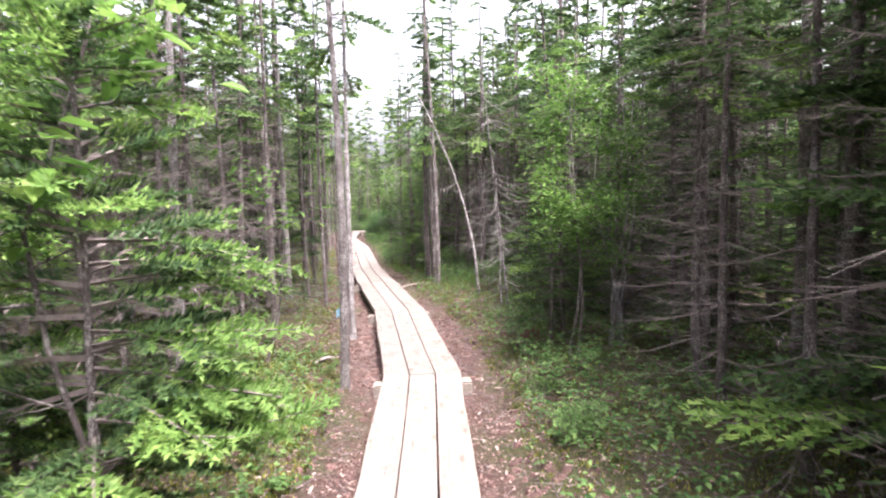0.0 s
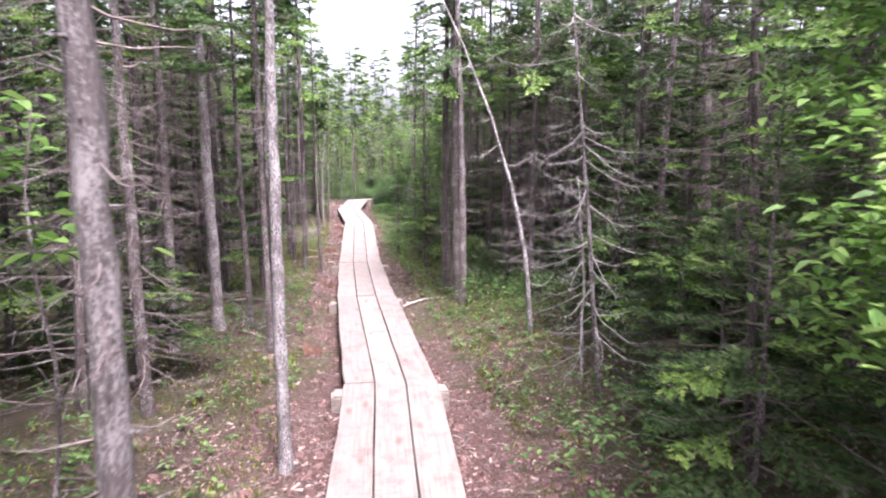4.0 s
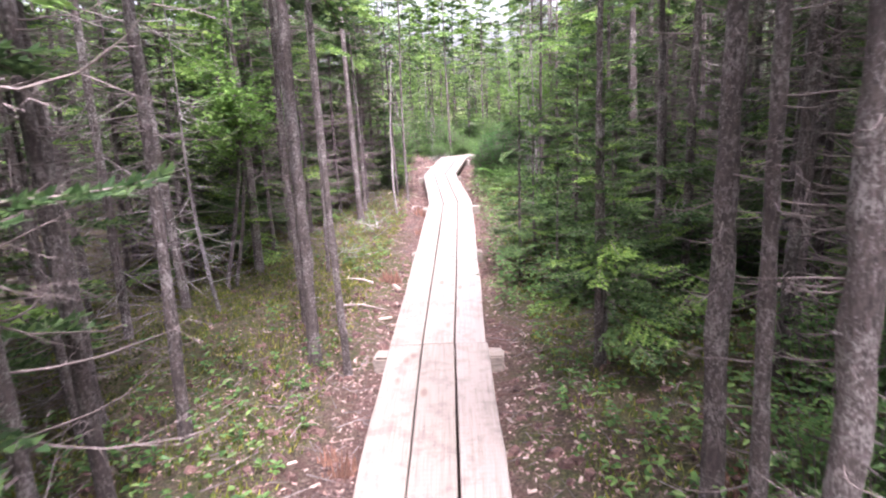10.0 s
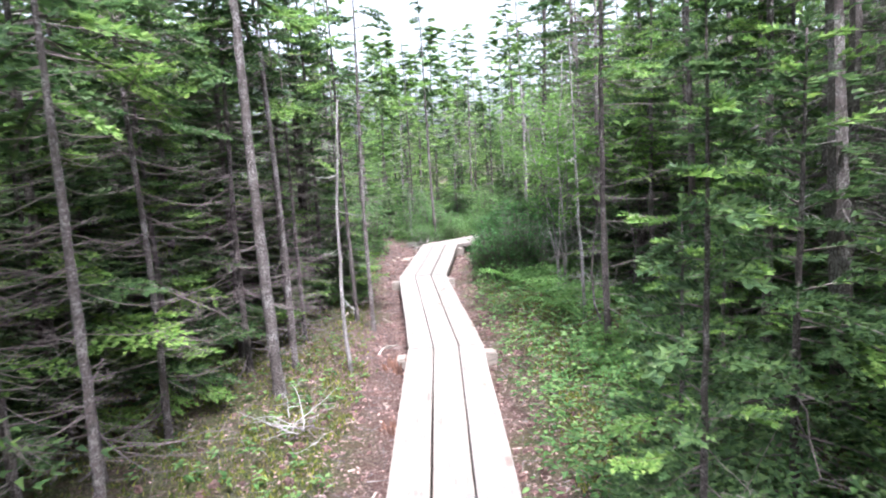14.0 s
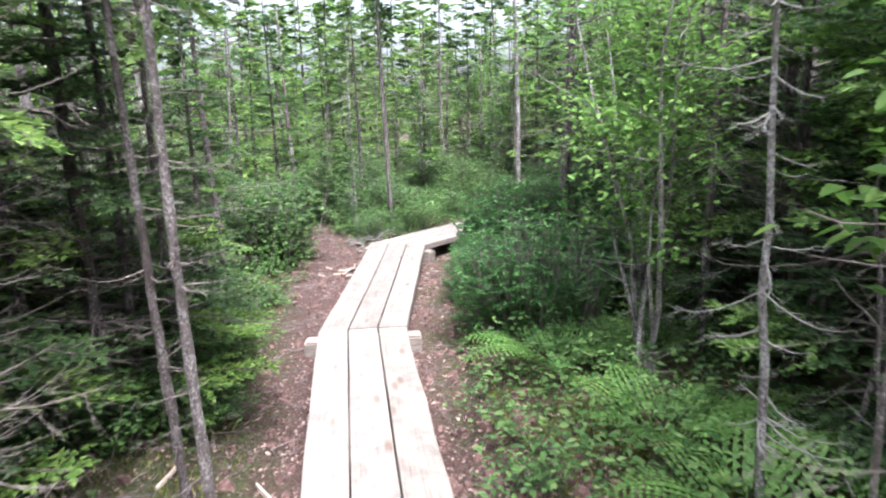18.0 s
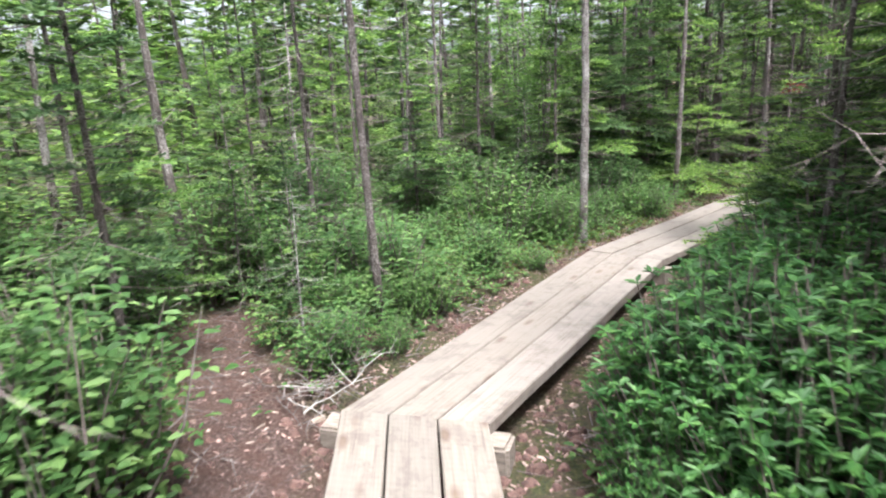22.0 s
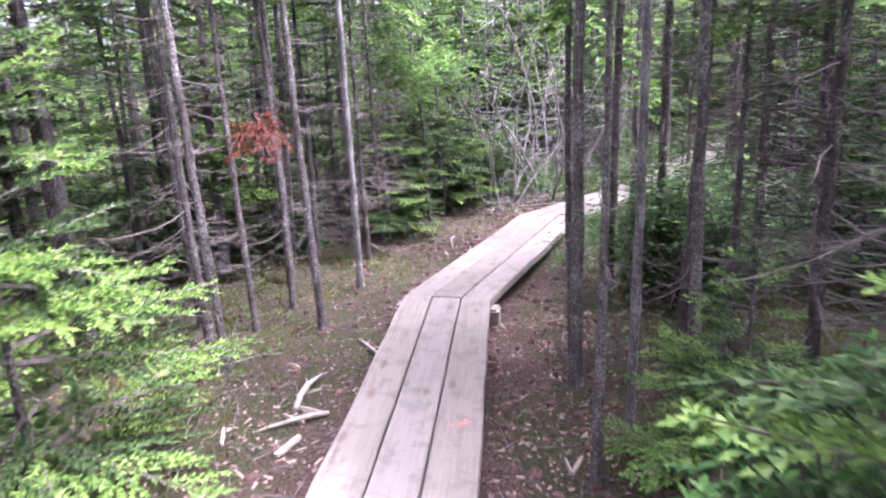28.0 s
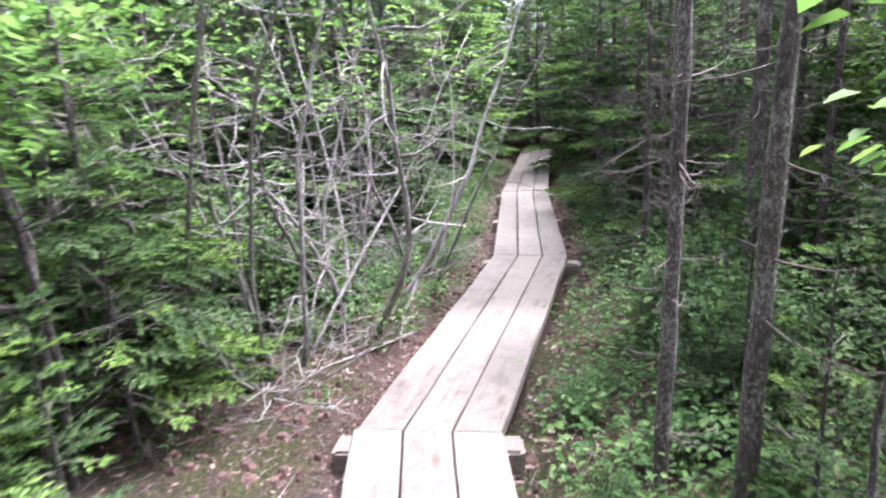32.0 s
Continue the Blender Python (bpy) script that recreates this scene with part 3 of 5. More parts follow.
def fern(seed, fronds, length):
    rng = np.random.default_rng(seed)
    root = new("fern", None)
    for i in range(fronds):
        g = Geo()
        a = 6.283 * i / fronds + rng.uniform(-0.3, 0.3)
        out, ln = np.array((math.cos(a), math.sin(a), 0)), length * rng.uniform(0.75, 1.1)
        side = np.array((-out[1], out[0], 0))
        pts = [out * ln * (0.85 * t) + np.array((0, 0, ln * (1.0 * t - 0.75 * t * t))) for t in np.linspace(0, 1, 22)]
        tube(g, pts[::3] + [pts[-1]], list(np.linspace(0.005, 0.001, len(pts[::3]) + 1)), 3)
        for k in range(4, 22):
            t = k / 21
            w = ln * 0.30 * math.sin(math.pi * min(1, (t - 0.08) * 0.95 + 0.12)) ** 0.8 * (1.25 - t)
            d = unit(pts[k] - pts[k - 1])
            up = np.cross(d, side)
            for s in (-1, 1):
                way = unit(side * s + d * 0.35 - up * 0.15)
                for j in range(5):
                    q = pts[k] + way * w * (j / 5)
                    for z in (-1, 1):
                        e = q + unit(way * 0.6 + d * z) * w * 0.17 * (1.1 - j / 6)
                        n = len(g.v)
                        g.v += [tuple(q - way * w * 0.07), tuple(q + way * w * 0.1), tuple(e)]
                        g.f.append((n, n + 1, n + 2))
                        g.m.append(0)
        part("frond", g.mesh("frond", FERN), root)
    return root


# ---- ground: one sheet, fine along the walk and wide to the horizon ----
def axis_steps(lo, hi, step, far):
    mid = list(np.arange(lo, hi, step))
    out, w, a = [], step, lo
    while a > lo - far:
        w *= 1.35
        a -= w
        out.insert(0, a)
    b, w = mid[-1], step
    tail = []
    while b < hi + far:
        w *= 1.35
        b += w
        tail.append(b)
    return np.array(out + mid + tail)


def make_ground():
    xs, ys = axis_steps(-3.0, 20.0, 0.13, 1500), axis_steps(-3.0, 35.0, 0.13, 1500)
    gx, gy = np.meshgrid(xs, ys)
    x, y = gx.ravel(), gy.ravel()
    z = ground_height(x, y)
    nx, ny = len(xs), len(ys)
    i = (np.arange(ny - 1)[:, None] * nx + np.arange(nx - 1)[None, :]).ravel()
    faces = np.stack([i, i + 1, i + nx + 1, i + nx], -1)
    me = bpy.data.meshes.new("ground")
    me.from_pydata(np.stack([x, y, z], -1).tolist(), [], faces.tolist())
    me.polygons.foreach_set("use_smooth", [True] * len(me.polygons))
    away, side, _, along = from_line(x, y)
    close = (along > 39.3) | ((side < 0) & (along > 19) & (along < 36))
    trail = np.exp(-((away / (np.clip(0.62 + 0.5 * waves(x * 1.3, y * 1.3, 21), 0.2, 1.3) * np.where(close, 0.68, 1.0))) ** 2)) * 0.75 - 0.14
    trail = np.maximum(trail, np.exp(-((from_old_path(x, y) / np.clip(0.33 + 0.2 * waves(x * 1.5, y * 1.5, 22), 0.15, 0.6)) ** 2)) * 0.66 - 0.14)
    trail -= 0.22 * np.exp(-((along - 6.5) / 5.0) ** 2) * (side > 0) * np.clip((away - 0.7) / 0.8, 0, 1)
    a = me.attributes.new("trail", "FLOAT", "POINT")
    a.data.foreach_set("value", trail.astype(np.float32))
    me.materials.append(GROUND)
    return tagged(new("ground", me), "dark peaty forest floor with moss and needle litter", "ground", kind="structure")


make_ground()

# ---- the boardwalk ----


def joint_sides():
    """Left and right ends of each joint, on the line that halves the bend."""
    out = []
    for i in range(len(LINE)):
        a = unit(LINE[i, :2] - LINE[i - 1, :2]) if i else unit(LINE[1, :2] - LINE[0, :2])
        b = unit(LINE[i + 1, :2] - LINE[i, :2]) if i + 1 < len(LINE) else a
        m = unit(a + b)
        across = np.array((-m[1], m[0])) / max(0.6, float(m @ a))
        out.append(across)
    return out


ACROSS = joint_sides()


def plank(parent, i, k, rng):
    """The k-th of three planks between two joints, bevelled along its top edges, a little cupped and uneven."""
    a, b = LINE[i], LINE[i + 1]
    gap = 0.006 + rng.uniform(0, 0.006)
    e0, e1 = (k / 3 - 0.5) * WIDTH + gap / 2 * (k > 0), ((k + 1) / 3 - 0.5) * WIDTH - gap / 2 * (k < 2)
    e0, e1 = e0 + rng.uniform(-0.004, 0.004) * (k == 0), e1 + rng.uniform(-0.006, 0.006) * (k == 2)
    length = float(np.linalg.norm(b[:2] - a[:2]))
    n = 9
    wob0, wob1 = rng.uniform(-0.006, 0.006, n), rng.uniform(-0.006, 0.006, n)
    if 0 < k:
        wob0 *= 0.35
    if k < 2:
        wob1 *= 0.35
    lift, dip = rng.uniform(-0.004, 0.004), rng.uniform(-0.006, 0.002)
    bev = 0.006
    bm = bmesh.new()
    uv = bm.loops.layers.uv.new("UV")
    rings = []
    for j in range(n):
        t = j / (n - 1)
        end = 0.0025 / length
        s = end + t * (1 - 2 * end)
        c = a + (b - a) * s
        across = ACROSS[i] * (1 - s) + ACROSS[i + 1] * s
        top = c[2] + lift + dip * math.sin(math.pi * t)
        rows = []
        for off, dz in ((e0 + wob0[j], -THICK), (e0 + wob0[j], -bev), (e0 + wob0[j] + bev, 0), (e1 + wob1[j] - bev, 0), (e1 + wob1[j], -bev), (e1 + wob1[j], -THICK)):
            q = c[:2] - across * off
            rows.append(bm.verts.new((q[0], q[1], top + dz)))
        rings.append(rows)
    marks = (0.0, 0.05, 0.06, 0.28, 0.29, 0.34, 0.55)
    for j in range(n - 1):
        for m in range(6):
            f = bm.faces.new((rings[j][m], rings[j][(m + 1) % 6], rings[j + 1][(m + 1) % 6], rings[j + 1][m]))
            for loop, (jj, mm) in zip(f.loops, ((j, m), (j, m + 1), (j + 1, m + 1), (j + 1, m))):
                loop[uv].uv = (marks[mm], jj / (n - 1) * length)
    for rows, flip in ((rings[0], False), (rings[-1], True)):
        f = bm.faces.new(rows if flip else rows[::-1])
        for loop, v in zip(f.loops, rows):
            loop[uv].uv = (0.1, 0.02)
    bmesh.ops.recalc_face_normals(bm, faces=bm.faces)
    me = bpy.data.meshes.new("plank")
    bm.to_mesh(me)
    me.materials.append(PLANK)
    return part("plank", me, parent)


def sleeper(x, y, z, across, length, rng):
    """A squared timber under a joint, with a rounded, weathered edge, half sunk into the peat."""
    bm = bmesh.new()
    bmesh.ops.create_cube(bm, size=1.0)
    bmesh.ops.scale(bm, vec=(length, 0.15, 0.17), verts=bm.verts)
    bmesh.ops.bevel(bm, geom=bm.edges[:], offset=0.014, segments=2, affect="EDGES")
    for v in bm.verts:
        v.co += Vector((rng.uniform(-0.006, 0.006), rng.uniform(-0.004, 0.004), rng.uniform(-0.003, 0.003)))
    me = bpy.data.meshes.new("sleeper")
    bm.to_mesh(me)
    bm.free()
    me.materials.append(SLEEPER)
    ob = new("sleeper", me)
    ob.matrix_world = pose(x, y, z - THICK - 0.09, 0, 0, math.degrees(math.atan2(across[1], across[0])) + rng.uniform(-3, 3))
    return tagged(ob, "weathered squared timber sleeper under the plank boardwalk", "sleeper", "boardwalk sleepers")


DECKS = []


def boardwalk():
    rng = np.random.default_rng(3)
    for i in range(len(LINE) - 1):
        walk_part = new("boardwalk", None)
        DECKS.append(walk_part)
        tagged(walk_part, "boardwalk section of three pale rough-sawn planks", "boardwalk", "boardwalk sections")
        for k in range(3):
            plank(walk_part, i, k, rng)
    for i in range(1, len(LINE)):
        x, y, z = LINE[i]
        sleeper(x, y, z, ACROSS[i], rng.uniform(0.78, 0.9), rng)
        long = i + 1 < len(LINE) and np.linalg.norm(LINE[i + 1] - LINE[i]) > 3.3
        if long:
            m = (LINE[i] + LINE[i + 1]) / 2
            d = unit(LINE[i + 1, :2] - LINE[i, :2])
            sleeper(m[0], m[1], m[2], np.array((-d[1], d[0])), rng.uniform(0.76, 0.84), rng)


boardwalk()

# ---- trees: one of each sort is built, the rest are copies ----
PLACED = []


def put(made, x, y, scale=1.0, turn=0.0, lean=(0.0, 0.0), first=False, sink=0.0, sz=None):
    m = pose(x, y, ground_at(x, y) - sink, lean[0], lean[1], turn)
    ob = copy_thing(made, m @ Matrix.Diagonal((scale, scale, sz or scale, 1)))
    PLACED.append((x, y))
    return ob


POLES = {
    r: [tagged(spruce(s, h, r, (0.2, 3.4, 70), (2.2, h - 0.1, 24), bough_len=0.75, dead_len=0.6, sway=0.03), "slender spruce with bare grey lower branches", "tree", "spruce trees") for s in seeds]
    for r, h, seeds in ((0.026, 5.0, (11, 12)), (0.04, 6.0, (13, 14)), (0.06, 7.0, (15, 16)))
}
TRIMMED = {
    r: [tagged(spruce(s, h, r, (0.2, 3.2, 36), (2.6, h - 0.1, 20), bough_len=0.65, dead_len=0.3, big=3, sway=0.028), "spruce trunk with short broken twigs beside the boardwalk", "tree", "spruce trees") for s in seeds]
    for r, h, seeds in ((0.026, 5.0, (17, 18)), (0.04, 6.0, (19, 20)), (0.06, 7.0, (24, 25)))
}
MIDDLES = [
    tagged(spruce(s, 4.8, 0.032, (0.15, 2.0, 24), (0.7, 4.7, 46), bough_len=0.78, step=0.046, reach=0.048, young=0.25, name="young_spruce"), "young spruce with dead twigs below green boughs", "tree", "spruce trees")
    for s in (21, 22, 23)
]
SAPLINGS = [
    tagged(spruce(s, 1.9, 0.016, (0.08, 0.5, 6), (0.18, 1.85, 40), bough_len=0.56, step=0.03, reach=0.034, sway=0.03, young=0.3, big=0, name="fir_sapling"), "small green fir sapling on mossy ground", "sapling", "fir saplings")
    for s in (31, 32, 33)
]
DENSE = [
    tagged(spruce(s, 4.2, 0.036, (0.15, 1.5, 14), (0.25, 4.1, 78), bough_len=1.1, step=0.032, reach=0.036, young=0.5, name="full_spruce"), "full spruce with green boughs down to the ground", "tree", "spruce trees")
    for s in (41, 42)
]
SNAGS = [
    tagged(spruce(s, 3.4, 0.02, (0.2, 3.3, 34), (3.2, 3.3, 0), bark=PALE_BARK, dead_wood=PALE_TWIG, dead_len=0.6, sway=0.08, big=10, name="dead_spruce"), "bleached dead young spruce with brittle twigs", "dead tree", "dead trees")
    for s in (51, 52)
]
BROADS = [
    tagged(broadleaf_tree(61, 3.6, 5, 3400, 0.064, 1.0, 0.7), "leafy young alder with thin grey stems", "tree", "alders"),
    tagged(broadleaf_tree(62, 3.6, 2, 4000, 0.066, 1.3, 0.5, bark=BARK), "slender leafy sapling with bright green leaves", "tree", "alders"),
]
ALDERS = [
    tagged(alder_clump(s, 3.2, n), "crooked grey alder stems with dead twigs and sparse leaves", "alder", "alder clumps")
    for s, n in ((63, 7), (65, 6))
]
# dense live tops, mostly above the view, added to shade the bare twigs
BARES = [
    tagged(spruce(s, 4.6, 0.03, (0.12, 3.4, 105), (2.5, 4.5, 24), bough_len=0.85, dead_len=0.8, big=8, sway=0.04, name="bare_spruce"), "spruce with a thicket of bare grey-brown branches", "tree", "spruce trees")
    for s in (95, 96)
]
FIR = tagged(spruce(91, 2.1, 0.022, (0.1, 0.9, 8), (0.2, 2.0, 56), bough_len=1.2, step=0.02, reach=0.03, young=0.95, big=2, name="young_fir"), "bright green young fir with soft fresh tips", "fir")

WIDE_FIR = tagged(spruce(92, 1.95, 0.022, (0.1, 0.4, 4), (0.4, 1.85, 84), bough_len=0.8, step=0.018, reach=0.036, young=1.0, big=0, full=2.4, name="wide_fir"), "bright green fir with wide soft boughs beside the boardwalk", "fir")
MAPLE = tagged(broadleaf_tree(64, 3.1, 1, 420, 0.115, 1.55, 0.25, "maple_sapling", BARK), "thin maple sapling with large bright leaves overhead", "sapling", "maple saplings")
SMALLS = [
    tagged(spruce(s, 2.6, 0.022, (0.15, 0.9, 12), (0.5, 2.5, 50), bough_len=0.9, step=0.03, reach=0.034, young=0.3, big=3, name="small_spruce"), "young spruce with layered green boughs on a bare stem", "tree", "spruce trees")
    for s in (101, 102)
]

LOW_FIRS = [
    tagged(spruce(s, 1.9, 0.024, (0.1, 0.5, 6), (0.22, 1.8, 66), bough_len=0.95, step=0.022, reach=0.034, young=0.6, big=0, full=1.5, name="low_fir"), "low young fir with wide layered green boughs", "fir", "low firs")
    for s in (111, 112)
]

PALE_TRIM = tagged(spruce(26, 6.4, 0.045, (0.2, 3.4, 40), (2.7, 6.3, 20), bark=PALE_BARK, bough_len=0.65, dead_len=0.34, big=4, sway=0.05), "spruce trunk crusted with pale grey lichen", "tree", "spruce trees")
PALE_SPOTS = ((6.71, 2.95), (6.30, 4.93), (7.75, 30.10), (4.69, 7.33), (3.18, 25.96), (5.62, 2.28), (6.97, 27.30))

TEMPLATES = [PALE_TRIM, MAPLE] + SMALLS + sum(POLES.values(), []) + sum(TRIMMED.values(), []) + [FIR, WIDE_FIR] + BARES + MIDDLES + SAPLINGS + DENSE + SNAGS + BROADS + ALDERS + LOW_FIRS

# trees that stand out, by stretch: x, y, trunk radius
START = [
    (5.62, 2.28, 0.044), (4.9, 3.4, 0.035), (4.65, 2.6, 0.03), (5.3, 3.95, 0.03), (4.3, 4.5, 0.035), (6.71, 2.95, 0.046), (6.30, 4.93, 0.04), (10.15, 1.75, 0.06), (10.25, 2.67, 0.06), (9.85, 3.51, 0.05),
    (4.61, 6.67, 0.05), (3.03, 8.77, 0.06), (5.44, 6.80, 0.034), (4.14, 5.08, 0.05), (4.06, 3.58, 0.06), (9.26, 8.00, 0.045),
    (5.18, 5.40, 0.045), (2.99, 7.42, 0.055), (3.64, 9.69, 0.06), (2.80, 4.14, 0.06), (8.38, 12.26, 0.05), (2.81, 5.87, 0.05),
]
SECOND = [
    (4.69, 7.33, 0.06), (4.38, 6.71, 0.055), (4.99, 7.40, 0.03), (3.60, 12.04, 0.05), (7.68, 9.64, 0.045), (2.70, 7.84, 0.05),
    (4.21, 9.69, 0.036), (1.79, 8.31, 0.06), (6.62, 9.63, 0.05), (6.84, 8.98, 0.06), (6.94, 8.56, 0.044), (6.71, 9.28, 0.03),
    (4.17, 8.47, 0.055), (4.41, 9.02, 0.036), (3.68, 9.57, 0.03), (2.49, 10.39, 0.03), (4.29, 10.86, 0.046), (4.57, 10.78, 0.027),
    (3.73, 8.16, 0.055), (6.13, 11.02, 0.026), (6.69, 12.13, 0.034), (6.50, 12.57, 0.034), (7.09, 10.95, 0.036), (3.90, 11.45, 0.028),
]
THIRD = [
    (1.79, 15.39, 0.034), (2.49, 15.84, 0.03), (5.03, 16.54, 0.032), 
    (2.68, 15.24, 0.048), (2.69, 17.14, 0.026), (2.43, 17.34, 0.025), (1.06, 20.07, 0.033), (5.78, 17.29, 0.042),
    (1.56, 17.95, 0.042), (1.72, 18.00, 0.03), (4.68, 20.18, 0.03), (5.01, 20.22, 0.025), (1.64, 23.45, 0.032), (3.18, 25.96, 0.048),
    (1.51, 27.92, 0.03), (4.56, 28.08, 0.04), (3.36, 12.90, 0.02), (0.79, 24.69, 0.026),
]
FOURTH = [
    (6.15, 29.47, 0.032), (6.23, 29.82, 0.03), (6.61, 29.89, 0.026), (7.00, 29.65, 0.033), (7.75, 30.10, 0.034), (7.35, 27.80, 0.042),
    (6.59, 27.27, 0.023), (6.97, 27.30, 0.025), (7.25, 27.11, 0.032), (5.78, 30.56, 0.044), (5.86, 31.11, 0.05), (6.38, 30.19, 0.034),
    (7.09, 30.13, 0.03), (8.02, 28.19, 0.03), (7.64, 27.99, 0.026), (7.79, 27.38, 0.036), (7.92, 30.89, 0.028), (7.40, 30.59, 0.036),
    (8.66, 28.28, 0.043), (8.85, 27.97, 0.045), (11.65, 28.82, 0.027), (10.13, 28.97, 0.03), (10.0, 28.72, 0.037), (11.78, 28.39, 0.05), (11.91, 28.02, 0.03),
]
TUNNEL = [
    (15.10, 33.50, 0.085), (15.16, 31.74, 0.05), (17.54, 32.12, 0.06), (19.25, 32.75, 0.06), (19.54, 34.09, 0.09), (23.53, 32.69, 0.08),
    (21.6, 29.6, 0.06), (18.4, 29.2, 0.06), (16.63, 29.09, 0.05), (25.36, 30.57, 0.08), (27.78, 33.18, 0.09), (28.78, 31.22, 0.09),
    (28.49, 32.27, 0.10), (14.65, 32.76, 0.05), (16.44, 32.65, 0.05), (20.27, 33.37, 0.05), (14.63, 28.59, 0.05), (15.9, 28.9, 0.04),
]


def pole(x, y, r, rng, lean=1.2):
    r *= 0.84
    size = min(POLES, key=lambda k: abs(math.log(k / r)))
    if (x, y) in PALE_SPOTS:
        return put(PALE_TRIM, x, y, r / 0.045, rng.uniform(0, 360), rng.uniform(-lean, lean, 2), sz=1.0)
    close = from_line(x, y)[0][0] < 1.35
    made = (TRIMMED if close else POLES)[size][int(rng.integers(2))]
    return put(made, x, y, min(1.35, max(0.72, r / size)), rng.uniform(0, 360), rng.uniform(-lean, lean, 2))


def paint_mark(tree, r):
    """A dab of faded blue trail paint low on a trunk, following its round."""
    g = Geo()
    n, high = 7, (0.62, 0.66, 0.69)
    for row, z in enumerate(high):
        for k in range(n):
            a = radians(-150 + 150 * k / (n - 1))
            edge = 0.012 * math.sin(2.3 * k + row)
            g.v.append((math.cos(a) * (r * 1.2), math.sin(a) * (r * 1.2), z + edge))
    for row in range(2):
        for k in range(n - 1):
            g.f.append((row * n + k, row * n + k + 1, (row + 1) * n + k + 1, (row + 1) * n + k))
            g.m.append(0)
    ob = new("paint_mark", g.mesh("paint_mark", TRAIL_BLUE))
    ob.matrix_world = Matrix.Translation(tree.matrix_world.translation)
    keep = ob.matrix_world.copy()
    ob.parent = tree
    ob.matrix_parent_inverse = tree.matrix_world.inverted()
    ob.matrix_world = keep
    tagged(ob, "faded blue trail paint")


def plant_marked():
    rng = np.random.default_rng(8)
    for rows in (START, SECOND, THIRD, FOURTH, TUNNEL):
        for x, y, r in rows:
            tree = pole(x, y, r, rng)
            if (x, y) == (6.71, 2.95):
                paint_mark(tree, r)


plant_marked()

# other sorts that stand out: sort, x, y, scale, turn
MARKED = [
    (MIDDLES[0], 4.75, 8.5, 0.85, 200), (FIR, 5.9, 0.35, 0.95, 140), (BARES[1], 6.0, 1.8, 0.8, 0), (SMALLS[0], 8.55, 4.35, 0.72, 0), (BROADS[1], 8.75, 3.85, 0.78, 40), (BROADS[0], 9.2, 4.3, 0.75, 140), (MAPLE, 9.5, 5.0, 1.0, 140), (MAPLE, 6.55, -0.2, 1.05, 0), (MAPLE, 5.8, 3.75, 0.85, 90), (BROADS[1], 4.3, 1.8, 0.8, 200), (DENSE[1], 9.64, 5.96, 0.62, 80),
    (SMALLS[1], 6.16, 11.06, 0.66, 10), (LOW_FIRS[1], 8.8, 5.6, 0.7, 0), (SAPLINGS[2], 8.6, 6.5, 0.55, 90), (LOW_FIRS[0], 6.95, 12.05, 0.85, 80), (SMALLS[0], 5.75, 13.9, 0.85, 100), (SAPLINGS[0], 5.70, 12.62, 0.75, 140), (DENSE[1], 6.15, 13.3, 0.45, 250),
    (MIDDLES[2], 3.11, 10.01, 0.7, 60), (SAPLINGS[1], 5.33, 13.81, 0.8, 0), (DENSE[0], 5.64, 14.81, 0.4, 90), (SAPLINGS[2], 6.18, 12.11, 0.8, 60),
    (BARES[0], 9.6, 2.9, 0.85, 0), (BARES[1], 9.3, 4.6, 0.8, 90),
]
MARKED += [
    (BROADS[0], 4.62, 19.77, 0.72, 0), (BROADS[1], 5.33, 18.75, 0.8, 90), (MIDDLES[0], 6.22, 16.78, 0.9, 200), (DENSE[0], 5.17, 22.06, 0.6, 300), (DENSE[1], 5.4, 23.2, 0.8, 110),
    (DENSE[0], 6.1, 25.1, 0.6, 30), (SNAGS[1], 1.3, 22.93, 0.3, 0), (SAPLINGS[1], 6.2, 26.55, 0.45, 200), (DENSE[1], 10.3, 31.45, 0.72, 0),
    (DENSE[1], 14.3, 32.4, 0.9, 200), (BARES[0], 13.5, 31.6, 0.9, 10), (MIDDLES[2], 12.30, 28.10, 0.75, 0),
    (MIDDLES[0], 0.45, 22.50, 0.7, 0), (FIR, 3.92, 29.6, 0.9, 90), (SAPLINGS[2], 9.97, 28.53, 0.55, 0), (BARES[0], 8.85, 31.0, 0.8, 40),
]
MARKED += [
    (BARES[1], 9.3, 31.9, 0.9, 150), (DENSE[0], 0.7, 19.0, 0.75, 0), (MIDDLES[1], 1.25, 19.5, 0.6, 90), (SAPLINGS[1], 1.75, 18.75, 0.55, 0), (BARES[0], 7.3, 13.9, 0.9, 300),
    (BARES[1], 8.0, 27.2, 0.7, 0), (SAPLINGS[0], 10.8, 28.6, 0.6, 0), (SAPLINGS[2], 8.3, 8.3, 0.5, 50), (FIR, 6.75, 26.75, 0.5, 10), (BARES[0], 7.1, 26.2, 0.95, 0), (BARES[1], 7.6, 26.7, 1.0, 70), (BARES[0], 8.3, 26.4, 1.0, 200), (BARES[1], 6.5, 25.6, 0.9, 20),
    (BARES[1], 2.2, 16.6, 0.65, 200), (DENSE[0], 0.9, 17.1, 0.7, 120), (MIDDLES[0], 0.5, 18.2, 0.7, 30), (DENSE[1], 1.6, 14.3, 0.6, 40), (FIR, -0.1, 25.1, 0.8, 0), (SAPLINGS[0], 0.5, 24.9, 0.6, 0), (MIDDLES[2], 5.3, 13.1, 0.45, 0),
]

